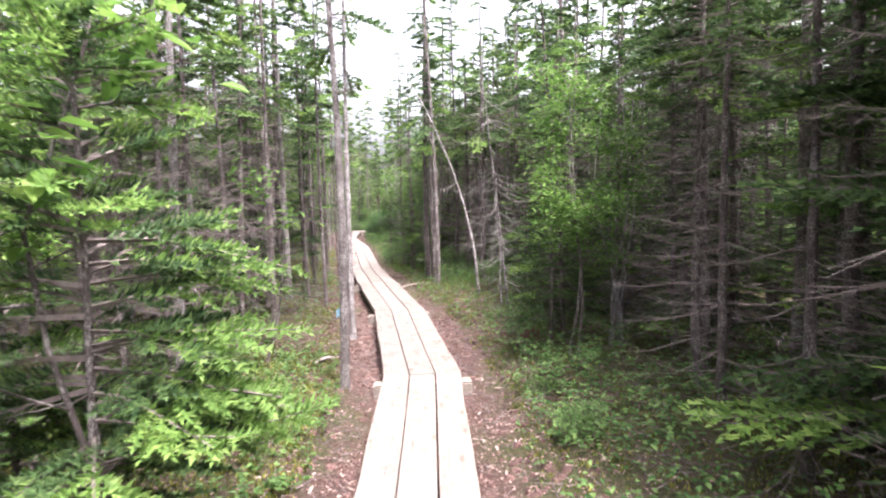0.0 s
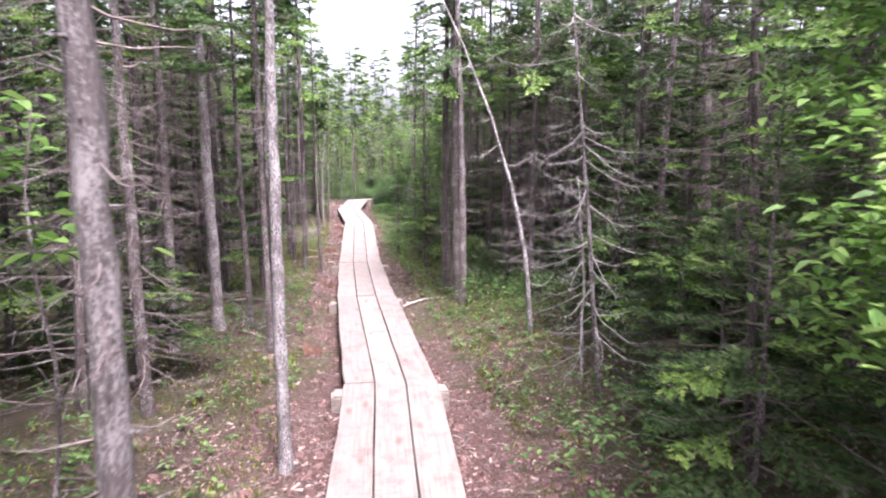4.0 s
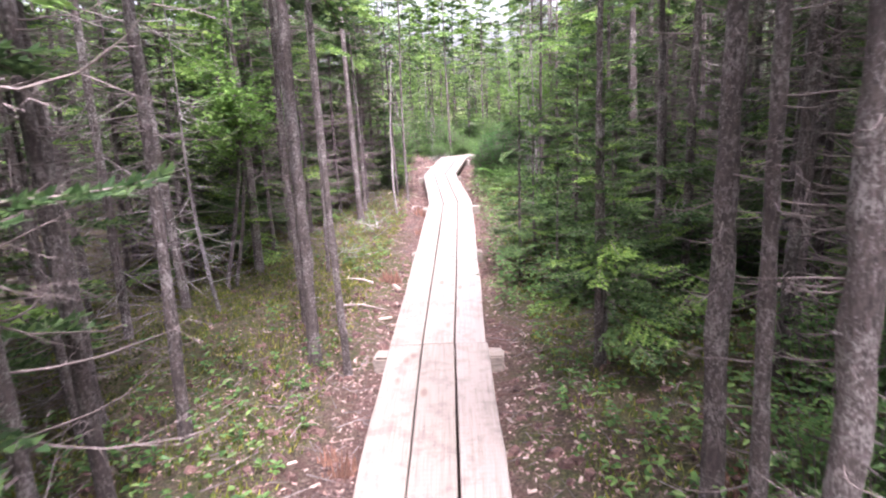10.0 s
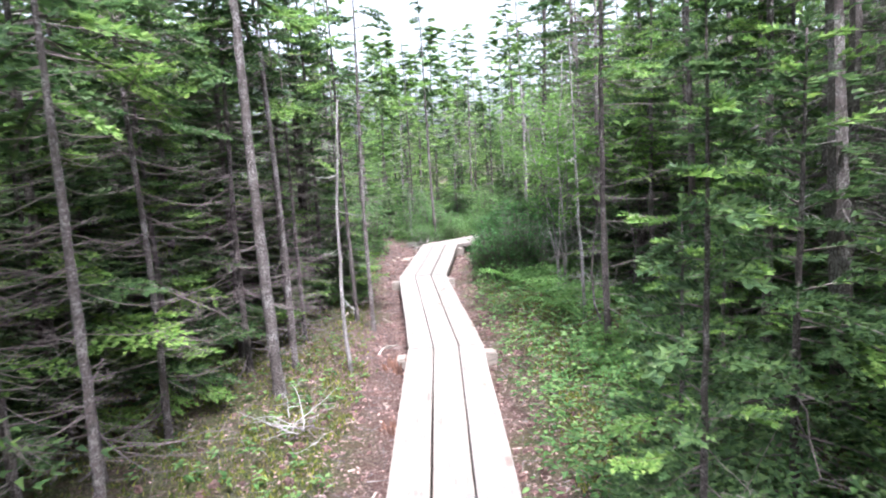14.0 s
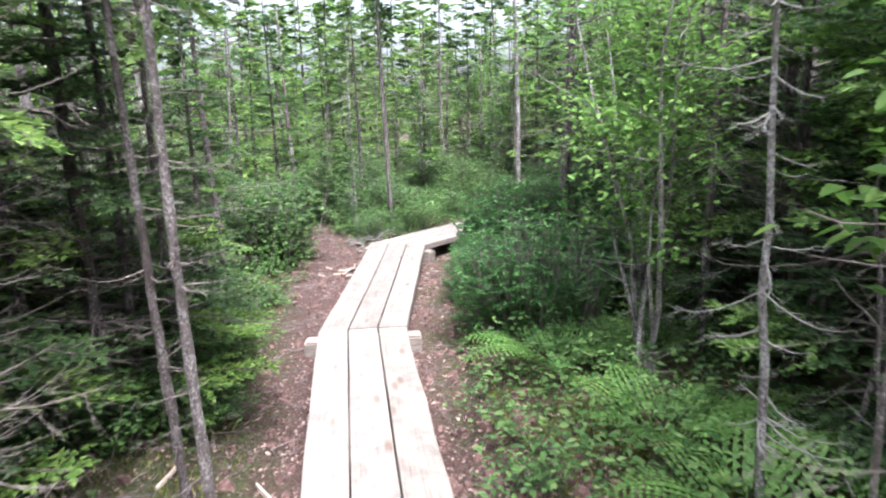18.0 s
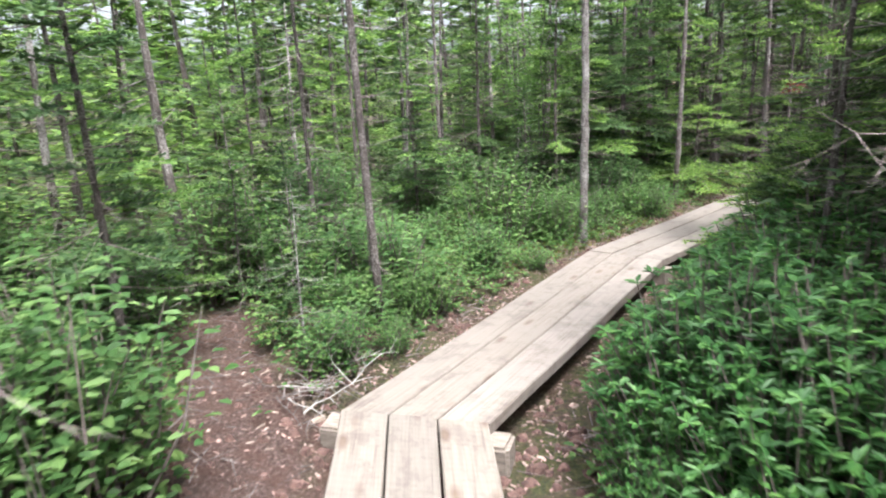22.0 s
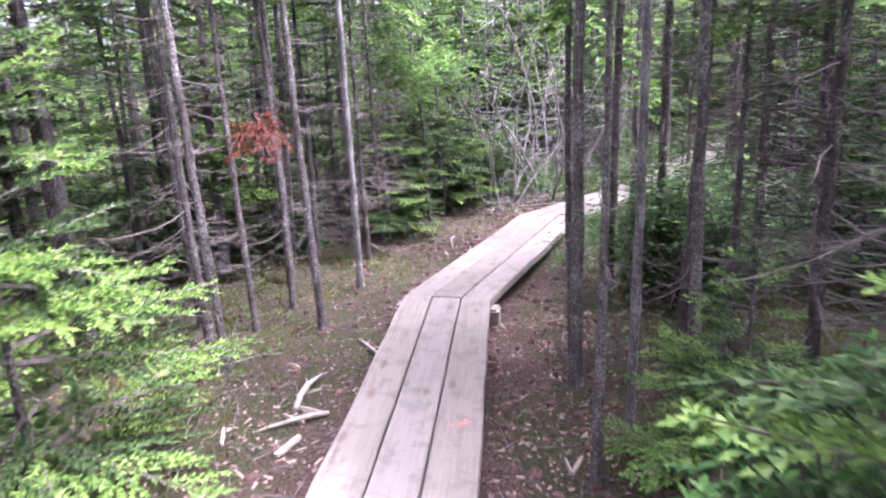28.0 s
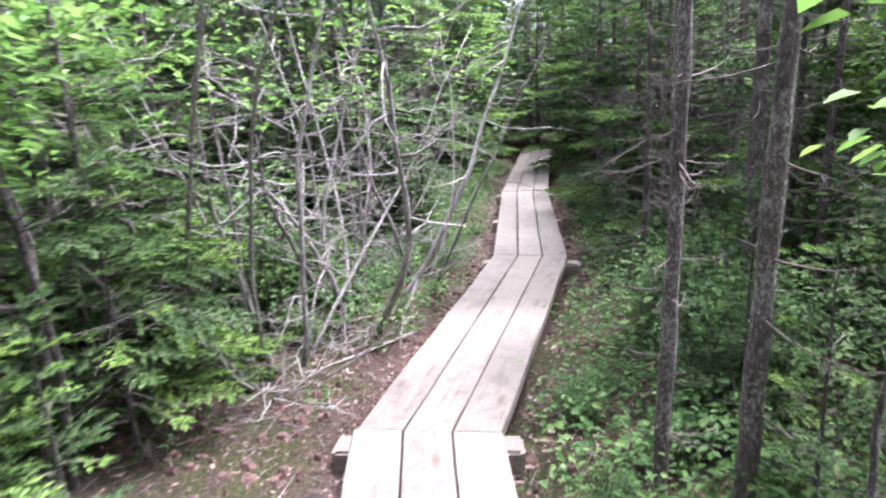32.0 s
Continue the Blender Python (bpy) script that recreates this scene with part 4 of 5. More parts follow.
# the dark wood close on the right of the start, the fir that hides the bend, the end of the walk
MARKED += [
    (BARES[0], 9.95, 0.3, 1.0, 10), (BARES[1], 9.7, 1.3, 1.0, 60), (BARES[0], 10.3, 0.9, 1.1, 130), (BARES[1], 9.55, 2.2, 0.95, 200), (BARES[0], 9.75, 3.5, 1.0, 280), (BARES[1], 10.2, -0.3, 1.0, 20), (BARES[0], 9.0, 6.0, 0.9, 10),
    (DENSE[0], 10.7, 1.5, 1.1, 0), (DENSE[1], 10.8, 2.8, 1.1, 90), (DENSE[0], 10.3, 4.2, 1.0, 180), (DENSE[1], 10.0, 6.8, 0.9, 20), (DENSE[0], 10.9, 0.2, 1.1, 250), (DENSE[1], 9.4, 7.9, 0.8, 70),
    (SMALLS[1], 8.75, 6.3, 0.9, 0), (SMALLS[0], 8.4, 7.4, 0.85, 40), (SAPLINGS[0], 8.5, 5.5, 0.6, 0), (MIDDLES[1], 3.6, 9.0, 0.8, 120), (SMALLS[1], 4.75, 5.9, 0.7, 100),
    (DENSE[0], 4.98, 24.9, 0.98, 0), (DENSE[1], 5.7, 24.0, 1.25, 40), (DENSE[0], 5.5, 18.2, 0.85, 70), (DENSE[1], 5.45, 19.35, 0.9, 200), (DENSE[1], 1.7, 17.8, 0.9, 110), (BARES[0], 2.05, 17.95, 0.75, 40), (SMALLS[0], 5.65, 25.9, 0.9, 120), (SAPLINGS[1], 5.5, 24.2, 0.9, 200), (FIR, 5.5, 25.0, 0.8, 20), (DENSE[1], 4.75, 23.0, 0.9, 60), (DENSE[0], 4.95, 21.9, 1.0, 150), (DENSE[1], 5.9, 19.0, 1.0, 30), (DENSE[0], 5.8, 20.4, 1.0, 260),
    (DENSE[0], 24.6, 31.1, 1.2, 0), (DENSE[1], 24.2, 32.2, 1.2, 60), (DENSE[0], 24.4, 30.1, 1.2, 120), (DENSE[1], 22.0, 32.3, 1.1, 0), (DENSE[0], 22.4, 29.6, 1.1, 30), (DENSE[1], 19.9, 31.9, 1.0, 90), (DENSE[0], 19.6, 29.2, 1.0, 10),
    (DENSE[1], 17.4, 31.9, 0.9, 10), (DENSE[0], 17.2, 28.9, 0.9, 200), (DENSE[1], 12.6, 27.9, 0.8, 30), (DENSE[0], 11.2, 26.9, 0.8, 100), (DENSE[0], 18.4, 32.0, 1.4, 40), (DENSE[1], 18.6, 29.4, 1.4, 90), (DENSE[0], 20.6, 32.2, 1.4, 140), (DENSE[1], 20.9, 29.6, 1.4, 10), (DENSE[0], 23.0, 32.1, 1.4, 200), (DENSE[1], 23.1, 29.8, 1.4, 300),
    (DENSE[1], 6.5, 17.0, 0.9, 0), (DENSE[0], 6.8, 18.4, 0.9, 60), (DENSE[1], 6.7, 19.7, 0.9, 120), (MAPLE, 5.2, 17.9, 0.85, 0), (MAPLE, 5.0, 16.9, 0.8, 200), (DENSE[0], 0.6, 17.9, 0.8, 0), (SMALLS[1], 1.35, 18.6, 0.9, 0),
]

MARKED += [
    # four spruces added beside and behind the start, mostly unseen, to shade the planks
    (DENSE[0], 10.3, -2.2, 1.2, 30), (DENSE[1], 10.4, -0.7, 1.3, 80), (DENSE[0], 10.6, 0.9, 1.4, 140), (DENSE[1], 10.8, -4.0, 1.2, 200),
    (FIR, 4.6, 24.05, 0.92, 250), (SAPLINGS[1], 10.05, 31.15, 0.7, 20), (FIR, 11.1, 32.3, 0.8, 100),
    (MIDDLES[1], -0.4, 26.3, 0.7, 0), (MIDDLES[0], 0.6, 26.9, 0.75, 90), (SAPLINGS[2], 0.2, 26.0, 0.9, 0), (MIDDLES[2], 2.0, 28.2, 0.8, 0), (SNAGS[0], 1.2, 27.1, 0.9, 0), (SNAGS[1], -0.3, 27.4, 1.0, 0),
    (MIDDLES[1], 3.0, 27.6, 0.75, 20), (SAPLINGS[0], 2.6, 27.2, 0.8, 0), (SMALLS[0], 3.4, 28.4, 0.9, 0), (SMALLS[1], 1.4, 26.4, 0.8, 50),
]

MARKED += [
    (DENSE[1], 5.98, 15.45, 0.92, 40), (DENSE[0], 1.95, 15.0, 0.7, 200), (SMALLS[0], 5.9, 16.1, 0.8, 90), (BROADS[1], 4.85, 20.6, 0.85, 10), (BROADS[0], 5.0, 21.6, 0.8, 100),
    (DENSE[1], 1.9, 13.5, 0.75, 0), (DENSE[0], 2.1, 12.4, 0.75, 100), (DENSE[1], 1.2, 15.1, 0.9, 50), (DENSE[0], 0.9, 16.2, 0.9, 150), (BARES[0], 2.3, 14.5, 0.8, 200), (BARES[1], 1.75, 16.2, 0.8, 60), (BARES[0], 2.5, 13.3, 0.75, 120),
    (SAPLINGS[0], 2.1, 17.9, 0.5, 0), (SAPLINGS[2], 1.9, 16.9, 0.6, 90),
]

MARKED += [
    (BROADS[0], 4.5, 18.72, 0.76, 30), (SAPLINGS[0], 1.22, 23.1, 0.58, 0), (LOW_FIRS[0], 5.25, 25.45, 0.9, 40), (LOW_FIRS[1], 4.5, 23.6, 0.68, 100), (FIR, 4.55, 24.35, 0.66, 60), (FIR, 5.15, 26.0, 0.55, 200), (BARES[0], 8.3, 30.6, 0.85, 20),
    (BROADS[1], 9.75, 31.25, 0.92, 0), (LOW_FIRS[1], 8.95, 31.0, 0.75, 0), (SAPLINGS[1], 9.35, 30.75, 0.55, 0), (ALDERS[0], 11.05, 31.0, 1.0, 0), (ALDERS[1], 11.8, 30.85, 1.0, 60), (ALDERS[0], 12.4, 31.2, 1.0, 170), (ALDERS[1], 11.2, 31.7, 1.0, 250), (ALDERS[1], 12.9, 30.75, 0.75, 10),
]

MARKED += [
    (DENSE[0], 1.5, 15.7, 1.0, 20), (DENSE[1], 1.3, 16.9, 1.0, 100), (DENSE[0], 0.7, 15.2, 1.2, 200), (DENSE[1], 0.3, 16.6, 1.2, 300), (DENSE[0], 1.7, 14.3, 1.0, 60), (BARES[0], 2.15, 15.7, 0.85, 0), (BARES[1], 2.1, 16.5, 0.85, 130),
    (DENSE[1], 0.4, 18.0, 1.1, 30), (BARES[0], 1.6, 17.5, 0.85, 60), (DENSE[0], -0.5, 17.5, 1.2, 60), (DENSE[1], 1.1, 13.6, 1.1, 200), (BARES[1], 2.35, 13.9, 0.85, 250),
    (DENSE[0], 10.9, 32.4, 1.0, 0), (DENSE[1], 12.0, 32.4, 1.1, 60), (DENSE[0], 13.0, 32.2, 1.1, 120), (DENSE[1], 13.9, 31.6, 1.0, 30), (DENSE[0], 15.2, 31.9, 1.1, 10), (DENSE[1], 14.2, 28.7, 1.0, 10), (DENSE[0], 15.6, 28.7, 1.1, 70), (BARES[0], 13.2, 28.9, 0.9, 0),
]

MARKED += [(BARES[0], 4.7, 3.0, 0.9, 20), (BARES[1], 4.2, 2.0, 0.95, 120), (BARES[0], 3.9, 3.6, 1.0, 220)]
MARKED += [(MAPLE, 9.2, 28.45, 0.85, 0), (MAPLE, 9.65, 28.4, 0.8, 90)]
MARKED += [(DENSE[0], 3.4, 28.1, 1.0, 0), (DENSE[1], 4.0, 29.0, 1.05, 40), (DENSE[0], 4.6, 30.3, 1.1, 200), (DENSE[1], 5.3, 31.4, 1.1, 90), (DENSE[0], 6.9, 31.6, 1.0, 10), (DENSE[1], 8.2, 32.0, 1.0, 120)]

MARKED += [
    (BARES[0], 8.3, 9.5, 1.0, 0), (BARES[1], 8.0, 10.8, 1.0, 60), (BARES[0], 7.5, 12.0, 1.0, 130), (BARES[1], 8.8, 8.8, 1.0, 200), (DENSE[0], 9.1, 10.2, 1.2, 20), (BARES[0], 7.7, 8.8, 0.9, 0), (BARES[1], 7.4, 9.9, 0.9, 50),
    (DENSE[1], 9.3, 11.4, 1.3, 60), (DENSE[0], 8.9, 12.6, 1.3, 160), (BARES[0], 7.9, 11.5, 1.1, 220), (BARES[1], 7.3, 11.5, 1.0, 100), (BARES[1], 6.75, 12.9, 0.9, 10), (DENSE[1], 8.2, 13.5, 1.2, 10), (DENSE[0], 7.5, 14.6, 1.1, 80),
]


def plant_sorts():
    for made, x, y, scale, turn in MARKED:
        put(made, x, y, scale, turn)
    put(FIR, 4.95, 28.65, 0.78, 200, sz=1.05)
    put(WIDE_FIR, 6.68, -0.2, 0.95, 20, sz=1.22)


plant_sorts()

dead_stem(7.68, 7.40, (-0.1, -0.02, -0.85), 3.2, 0.02, 201, 12, 0.36, "pale dead birch stem bent over towards the boardwalk")
dead_stem(8.13, 5.96, (-0.28, -0.05, 0.0), 2.9, 0.017, 202, 44, 0.6, "bleached dead young spruce with many brittle twigs")
dead_stem(8.02, 6.22, (0.05, 0.0, -0.1), 1.5, 0.012, 203, 24, 0.55, "short bleached dead spruce with drooping twigs")
dead_stem(4.80, 17.52, (-0.1, 0.05, 0.02), 2.9, 0.016, 205, 48, 0.3, "pale lichen-crusted dead spruce with short twigs")
dead_stem(2.97, 15.87, (-0.16, 0.05, 0.22), 2.2, 0.017, 204, 6, 0.4, "slender pale crooked stem beside the boardwalk", ALDER_BARK)


CLEARINGS = [(6.7, 10.6, 0.95), (6.3, 0.2, 1.4), (5.6, 0.2, 1.2), (5.2, 2.6, 1.5), (4.4, 3.8, 1.4), (4.4, 29.6, 1.5), (1.5, 25.5, 1.6), (5.7, 11.0, 1.2)]


def plant_forest():
    """The wood between and behind the marked trees, thinner beside the open bend."""
    rng = np.random.default_rng(77)
    made = 0
    for _ in range(9000):
        if made >= 150:
            break
        x, y = rng.uniform(-4, 20), rng.uniform(0, 34)
        away, side, _, along = (v[0] for v in from_line(x, y))
        if away < 1.35 or away > 4.6:
            continue
        near = min((x - a) ** 2 + (y - b) ** 2 for a, b in PLACED)
        if near < 0.6**2:
            continue
        if any((x - a) ** 2 + (y - b) ** 2 < q * q for a, b, q in CLEARINGS):
            continue
        open_bend = 26 < along < 33.5 and side > 0
        r = rng.random()
        if open_bend:
            if r < 0.5:
                continue
            kind = MIDDLES if r < 0.62 else SAPLINGS if r < 0.9 else SNAGS
        else:
            kind = POLES if r < 0.40 else MIDDLES if r < 0.68 else SAPLINGS if r < 0.84 else DENSE if r < 0.89 else SNAGS if r < 0.97 else BROADS
        if kind in (POLES, MIDDLES) and x < 3.6 and y > 19:
            kind = SMALLS if r < 0.5 else DENSE
        if kind not in (POLES, SAPLINGS, SNAGS) and away < 1.9:
            kind = SAPLINGS if rng.random() < 0.5 else POLES
        made += 1
        if kind is POLES:
            pole(x, y, rng.choice((0.022, 0.028, 0.036, 0.045, 0.055)), rng, 3.0)
        else:
            s = rng.uniform(0.4, 0.8) if kind is SAPLINGS else rng.uniform(0.6, 1.05)
            put(kind[int(rng.integers(len(kind)))], x, y, s, rng.uniform(0, 360), rng.uniform(-3, 3, 2))


plant_forest()

# ---- the wood farther off, as one mass ----


def far_tree(rng, twigs, sprays, low, h, fine, slim=0.27, paler=0.12):
    """A spruce seen from farther off: trunk, bare twigs and many thin needle sprays on drooping boughs."""
    g = Geo()
    r = rng.uniform(0.022, 0.05)
    tube(g, [(0, 0, -0.3), (rng.uniform(-0.05, 0.05), rng.uniform(-0.05, 0.05), h * 0.4), (0, 0, h)], [r * 1.3, r, 0.01], 5, 0)
    for _ in range(twigs):
        z = rng.uniform(0.1, 3.2)
        d = ring(rng)
        side = np.array((-d[1], d[0], 0)) * rng.choice((-1, 1))
        a = np.array((0, 0, z))
        e = d * rng.uniform(0.25, 0.85) + np.array((0, 0, z + rng.uniform(-0.3, 0.15)))
        spike(g, a, e, 0.007, 0)
        for k in (0.4, 0.7):
            m = a + (e - a) * k
            spike(g, m, m + (d * 0.5 + side * rng.uniform(-1, 1) + np.array((0, 0, rng.uniform(-0.5, 0.1)))) * 0.28, 0.0045, 0)
    count = 0
    while count < sprays:
        z = low + (h - low) * rng.uniform(0, 1) ** 1.1
        d = ring(rng)
        size = (0.22 + 0.75 * (1 - (z - low) / (h - low))) * rng.uniform(0.6, 1.15)
        side = np.array((-d[1], d[0], 0))
        # share of boughs in the lighter green: young growth plus painted sunlight
        slot = 2 if rng.random() < paler else 1
        n = 7
        for k in range(n):
            t = 0.25 + 0.75 * k / n
            q = np.array((0, 0, z)) + d * size * t - np.array((0, 0, 0.28 * size * t * t))
            for s in (-1, 1):
                way = (d * 0.7 + side * s * rng.uniform(0.4, 1.1) + np.array((0, 0, rng.uniform(-0.35, 0.2)))) * fine * rng.uniform(0.7, 1.3)
                w = unit(np.cross(way, (rng.uniform(-0.5, 0.5), rng.uniform(-0.5, 0.5), 1))) * fine * slim
                g.add([q - w, q + w, q + way], [(0, 1, 2)], slot)
                count += 1
    return np.array(g.v), g.f, g.m


def woods(name, label, kinds, count, lo, hi, gap, seed, span):
    rng = np.random.default_rng(seed)
    verts, faces, slots, n, made = [], [], [], 0, 0
    spots = {}
    for _ in range(count * 14):
        if made >= count:
            break
        x, y = rng.uniform(*span[0]), rng.uniform(*span[1])
        away, side, _, along = (v[0] for v in from_line(x, y))
        if away < lo or away > hi or (26 < along < 33.5 and side > 0 and away < 5.5 and rng.random() < (0.75 if away < 3 else 0.3)):
            continue
        sunny = hi < 6 and side > 0 and 8 < along < 19.5
        if sunny and rng.random() < 0.35:
            continue
        cell = (int(x / gap), int(y / gap))
        if cell in spots:
            continue
        if hi < 12 and min((x - a) ** 2 + (y - b) ** 2 for a, b in PLACED) < 0.16:
            continue
        if any((x - a) ** 2 + (y - b) ** 2 < r * r for a, b, r in CLEARINGS):
            continue
        spots[cell] = 1
        low = (x < 2.2 and y > 19) or y > 32
        pick = int(rng.integers(2, 4)) if sunny else int(rng.integers(4, len(kinds))) if low and len(kinds) > 6 else int(rng.integers(len(kinds)))
        v, f, m = kinds[pick]
        a, s = rng.uniform(0, 6.283), rng.uniform(0.75, 1.2) * (0.8 if hi > 20 and x < 3.5 and y > 25 else 1.0)
        c, sn = math.cos(a) * s, math.sin(a) * s
        lx, ly = rng.uniform(-0.05, 0.05, 2)
        verts.append(np.stack([v[:, 0] * c - v[:, 1] * sn + x + lx * v[:, 2], v[:, 0] * sn + v[:, 1] * c + y + ly * v[:, 2], v[:, 2] * s + ground_at(x, y)], -1))
        faces += [tuple(i + n for i in q) for q in f]
        slots += m
        n += len(v)
        made += 1
    me = bpy.data.meshes.new(name)
    me.from_pydata(np.concatenate(verts).tolist(), [], faces)
    for m in (BARK, NEEDLE, YOUNG_OR_LIT):
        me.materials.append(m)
    me.polygons.foreach_set("material_index", slots)
    return tagged(new(name, me), label, "woods", kind="stuff")


def plant_woods():
    rng = np.random.default_rng(6)
    near = [far_tree(rng, 95, 700, 1.1, 4.6, 0.07) for _ in range(2)] + [far_tree(rng, 110, 300, 2.0, 5.0, 0.08) for _ in range(2)] + [far_tree(rng, 24, 950, 0.1, rng.uniform(1.8, 3.2), 0.065) for _ in range(3)]
    # most boughs of the low and far trees painted lighter, for daylight on the vista
    mid = [far_tree(rng, 60, 1600, 0.8, 7.5, 0.14) for _ in range(4)] + [far_tree(rng, 10, 1500, 0.03, rng.uniform(2.4, 4.6), 0.12, paler=0.85) for _ in range(4)]
    far = [far_tree(rng, 8, 1050, 0.1, rng.uniform(7.5, 10.5), 0.32, paler=0.7) for _ in range(5)]
    woods("thick_woods", "dense spruce wood with bare twigs beside the path", near, 300, 1.9, 4.6, 0.62, 14, ((-4, 28), (-3, 36)))
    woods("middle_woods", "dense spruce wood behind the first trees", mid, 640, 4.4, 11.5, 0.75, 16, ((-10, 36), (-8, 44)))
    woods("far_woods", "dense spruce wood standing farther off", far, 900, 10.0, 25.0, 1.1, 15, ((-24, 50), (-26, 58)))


plant_woods()

# ---- shrubs, ferns and low plants ----
SHRUBS = [
    tagged(shrub(71, 0.6, 0.85, 1250, 0.052, LEAF), "low leafy shrub with narrow green leaves", "shrub", "low shrubs"),
    tagged(shrub(72, 0.8, 0.9, 1450, 0.05, LEAF), "knee-high green shrub on boggy ground", "shrub", "low shrubs"),
    tagged(shrub(73, 0.38, 0.75, 950, 0.045, LEAF), "low leafy shrub with small green leaves", "shrub", "low shrubs"),
]
FERNS = [tagged(fern(81, 7, 0.75), "green fern with feathery arching fronds", "fern", "ferns"), tagged(fern(82, 5, 0.6), "green fern with feathery arching fronds", "fern", "ferns")]
LAURELS = [tagged(laurel(s, 0.8, 0.9, 125), "dense evergreen laurel shrub with narrow dark leaves", "shrub", "laurel shrubs") for s in (76, 77)]
TEMPLATES += SHRUBS + FERNS + LAURELS


FERN_SPOTS = ((3.98, 18.9, 1.05), (4.95, 16.2, 0.85), (5.3, 16.6, 0.95), (5.3, 15.75, 0.85), (4.75, 17.5, 1.05), (4.61, 19.13, 0.9), (4.5, 18.1, 0.95), (3.97, 20.80, 0.6), (4.96, 19.47, 0.9), (5.3, 17.9, 1.1), (9.98, 28.42, 0.6))


def plant_shrubs():
    rng = np.random.default_rng(17)
    made = 0
    for _ in range(6000):
        if made >= 400:
            break
        x, y = rng.uniform(-3, 17), rng.uniform(0, 34)
        away, side, _, along = (v[0] for v in from_line(x, y))
        late = along > (42.4 if side > 0 else 39.3)
        bend = (25.3 if side > 0 else 18.8) < along < 35.8 or late
        if 35.8 <= along <= (42.4 if side > 0 else 39.3) and away < 2.2:
            continue
        lo = 0.58 if late else 0.66 if bend else 0.95
        if away < lo or away > (4.5 if bend else 3.5):
            continue
        patch = waves(x * 0.8, y * 0.8, 33)
        right_start = side < 0 and along < 12
        if not bend and float(patch) < (0.05 if right_start else 0.6):
            continue
        if side < 0 and 25.5 < along < 34.5 and away < 2.4 or from_old_path(x, y)[0] < 0.48:
            continue
        if min((x - a) ** 2 + (y - b) ** 2 for a, b, _ in FERN_SPOTS) < 0.4:
            continue
        size = (rng.uniform(0.35, 0.5) if away < 0.75 else rng.uniform(0.55, 0.9) if away < 1.2 else rng.uniform(0.8, 1.55)) * (1.0 if bend else 0.75)
        put(SHRUBS[int(rng.integers(3))], x, y, size, rng.uniform(0, 360), sz=size * rng.uniform(0.6, 1.05))
        made += 1
    for _ in range(4000):
        if made >= 530:
            break
        x, y = rng.uniform(2, 7), rng.uniform(17, 27)
        away, side, _, along = (v[0] for v in from_line(x, y))
        if side > 0 or not 25.5 < along < 35.5 or away < 0.8 or away > 2.6:
            continue
        if min((x - a) ** 2 + (y - b) ** 2 for a, b, _ in FERN_SPOTS) < 0.3:
            continue
        size = rng.uniform(0.5, 0.7) if away < 0.95 else rng.uniform(0.75, 0.95) if away < 1.25 else rng.uniform(1.05, 1.5)
        put(LAURELS[int(rng.integers(2))], x, y, size, rng.uniform(0, 360), sz=size * rng.uniform(0.75, 1.05))
        made += 1
    for x, y, s in FERN_SPOTS:
        put(FERNS[made % 2], x, y, s, rng.uniform(0, 360))
        made += 1


plant_shrubs()


def scatter(name, label, category, mats, count, seed, near, far, piece, want, tries=8):
    """Small low pieces that nobody could count, joined into one mesh."""
    rng = np.random.default_rng(seed)
    x, y = rng.uniform(-3, 20, count * tries), rng.uniform(-1, 34, count * tries)
    away, side, _, along = from_line(x, y)
    keep = (away > near) & (away < far) & want(x, y, away, side, along, rng)
    if name in ("undergrowth", "low_plants", "moss"):
        keep &= (from_old_path(x, y) > rng.uniform(0.1, 0.5, len(x))) & ~((along > 35.8) & (along < 39.3) & (away < rng.uniform(0.8, 2.0, len(x))))
    x, y = x[keep][:count], y[keep][:count]
    z = ground_height(x, y)
    g = Geo()
    for q in np.stack([x, y, z], -1):
        piece(g, q, rng)
    return tagged(new(name, g.mesh(name, *mats)), label, category, kind="stuff")


def chip(g, q, rng):
    a, ln, w = rng.uniform(0, 6.283), rng.uniform(0.006, 0.026) * rng.choice((1, 1, 1.6)), rng.uniform(0.003, 0.008)
    d, s = np.array((math.cos(a), math.sin(a), rng.uniform(-0.2, 0.2))) * ln, np.array((-math.sin(a), math.cos(a), rng.uniform(-0.3, 0.3))) * w
    u = np.array((0, 0, 0.006))
    g.add([q - d - s, q + d - s, q + d * 0.8 + s, q - d + s, q - d * 0.9 - s + u, q + d - s + u, q + d * 0.8 + s + u, q - d * 0.8 + s + u], [(4, 5, 6, 7), (0, 1, 5, 4), (1, 2, 6, 5), (2, 3, 7, 6), (3, 0, 4, 7)])


def tuft(g, q, rng):
    """A small cushion of moss: short fine shoots standing close together."""
    for _ in range(8):
        d = unit(ring(rng) * rng.uniform(0.2, 0.9) + np.array((0, 0, 1.0)))
        s = np.cross(d, ring(rng)) * rng.uniform(0.004, 0.01)
        p = q + rng.normal(0, 0.035, 3) * (1, 1, 0.15)
        g.add([p - s, p + s, p + d * rng.uniform(0.015, 0.045)], [(0, 1, 2)])


def sprig(g, q, rng):
    h = rng.uniform(0.03, 0.14)
    for _ in range(5):
        d = unit(ring(rng) + np.array((0, 0, rng.uniform(-0.1, 0.5))))
        leaf(g, q + np.array((0, 0, h * rng.uniform(0.4, 1.0))), d, np.array((0, 0, 1.0)), rng.uniform(0.03, 0.06), rng.uniform(0.015, 0.028))


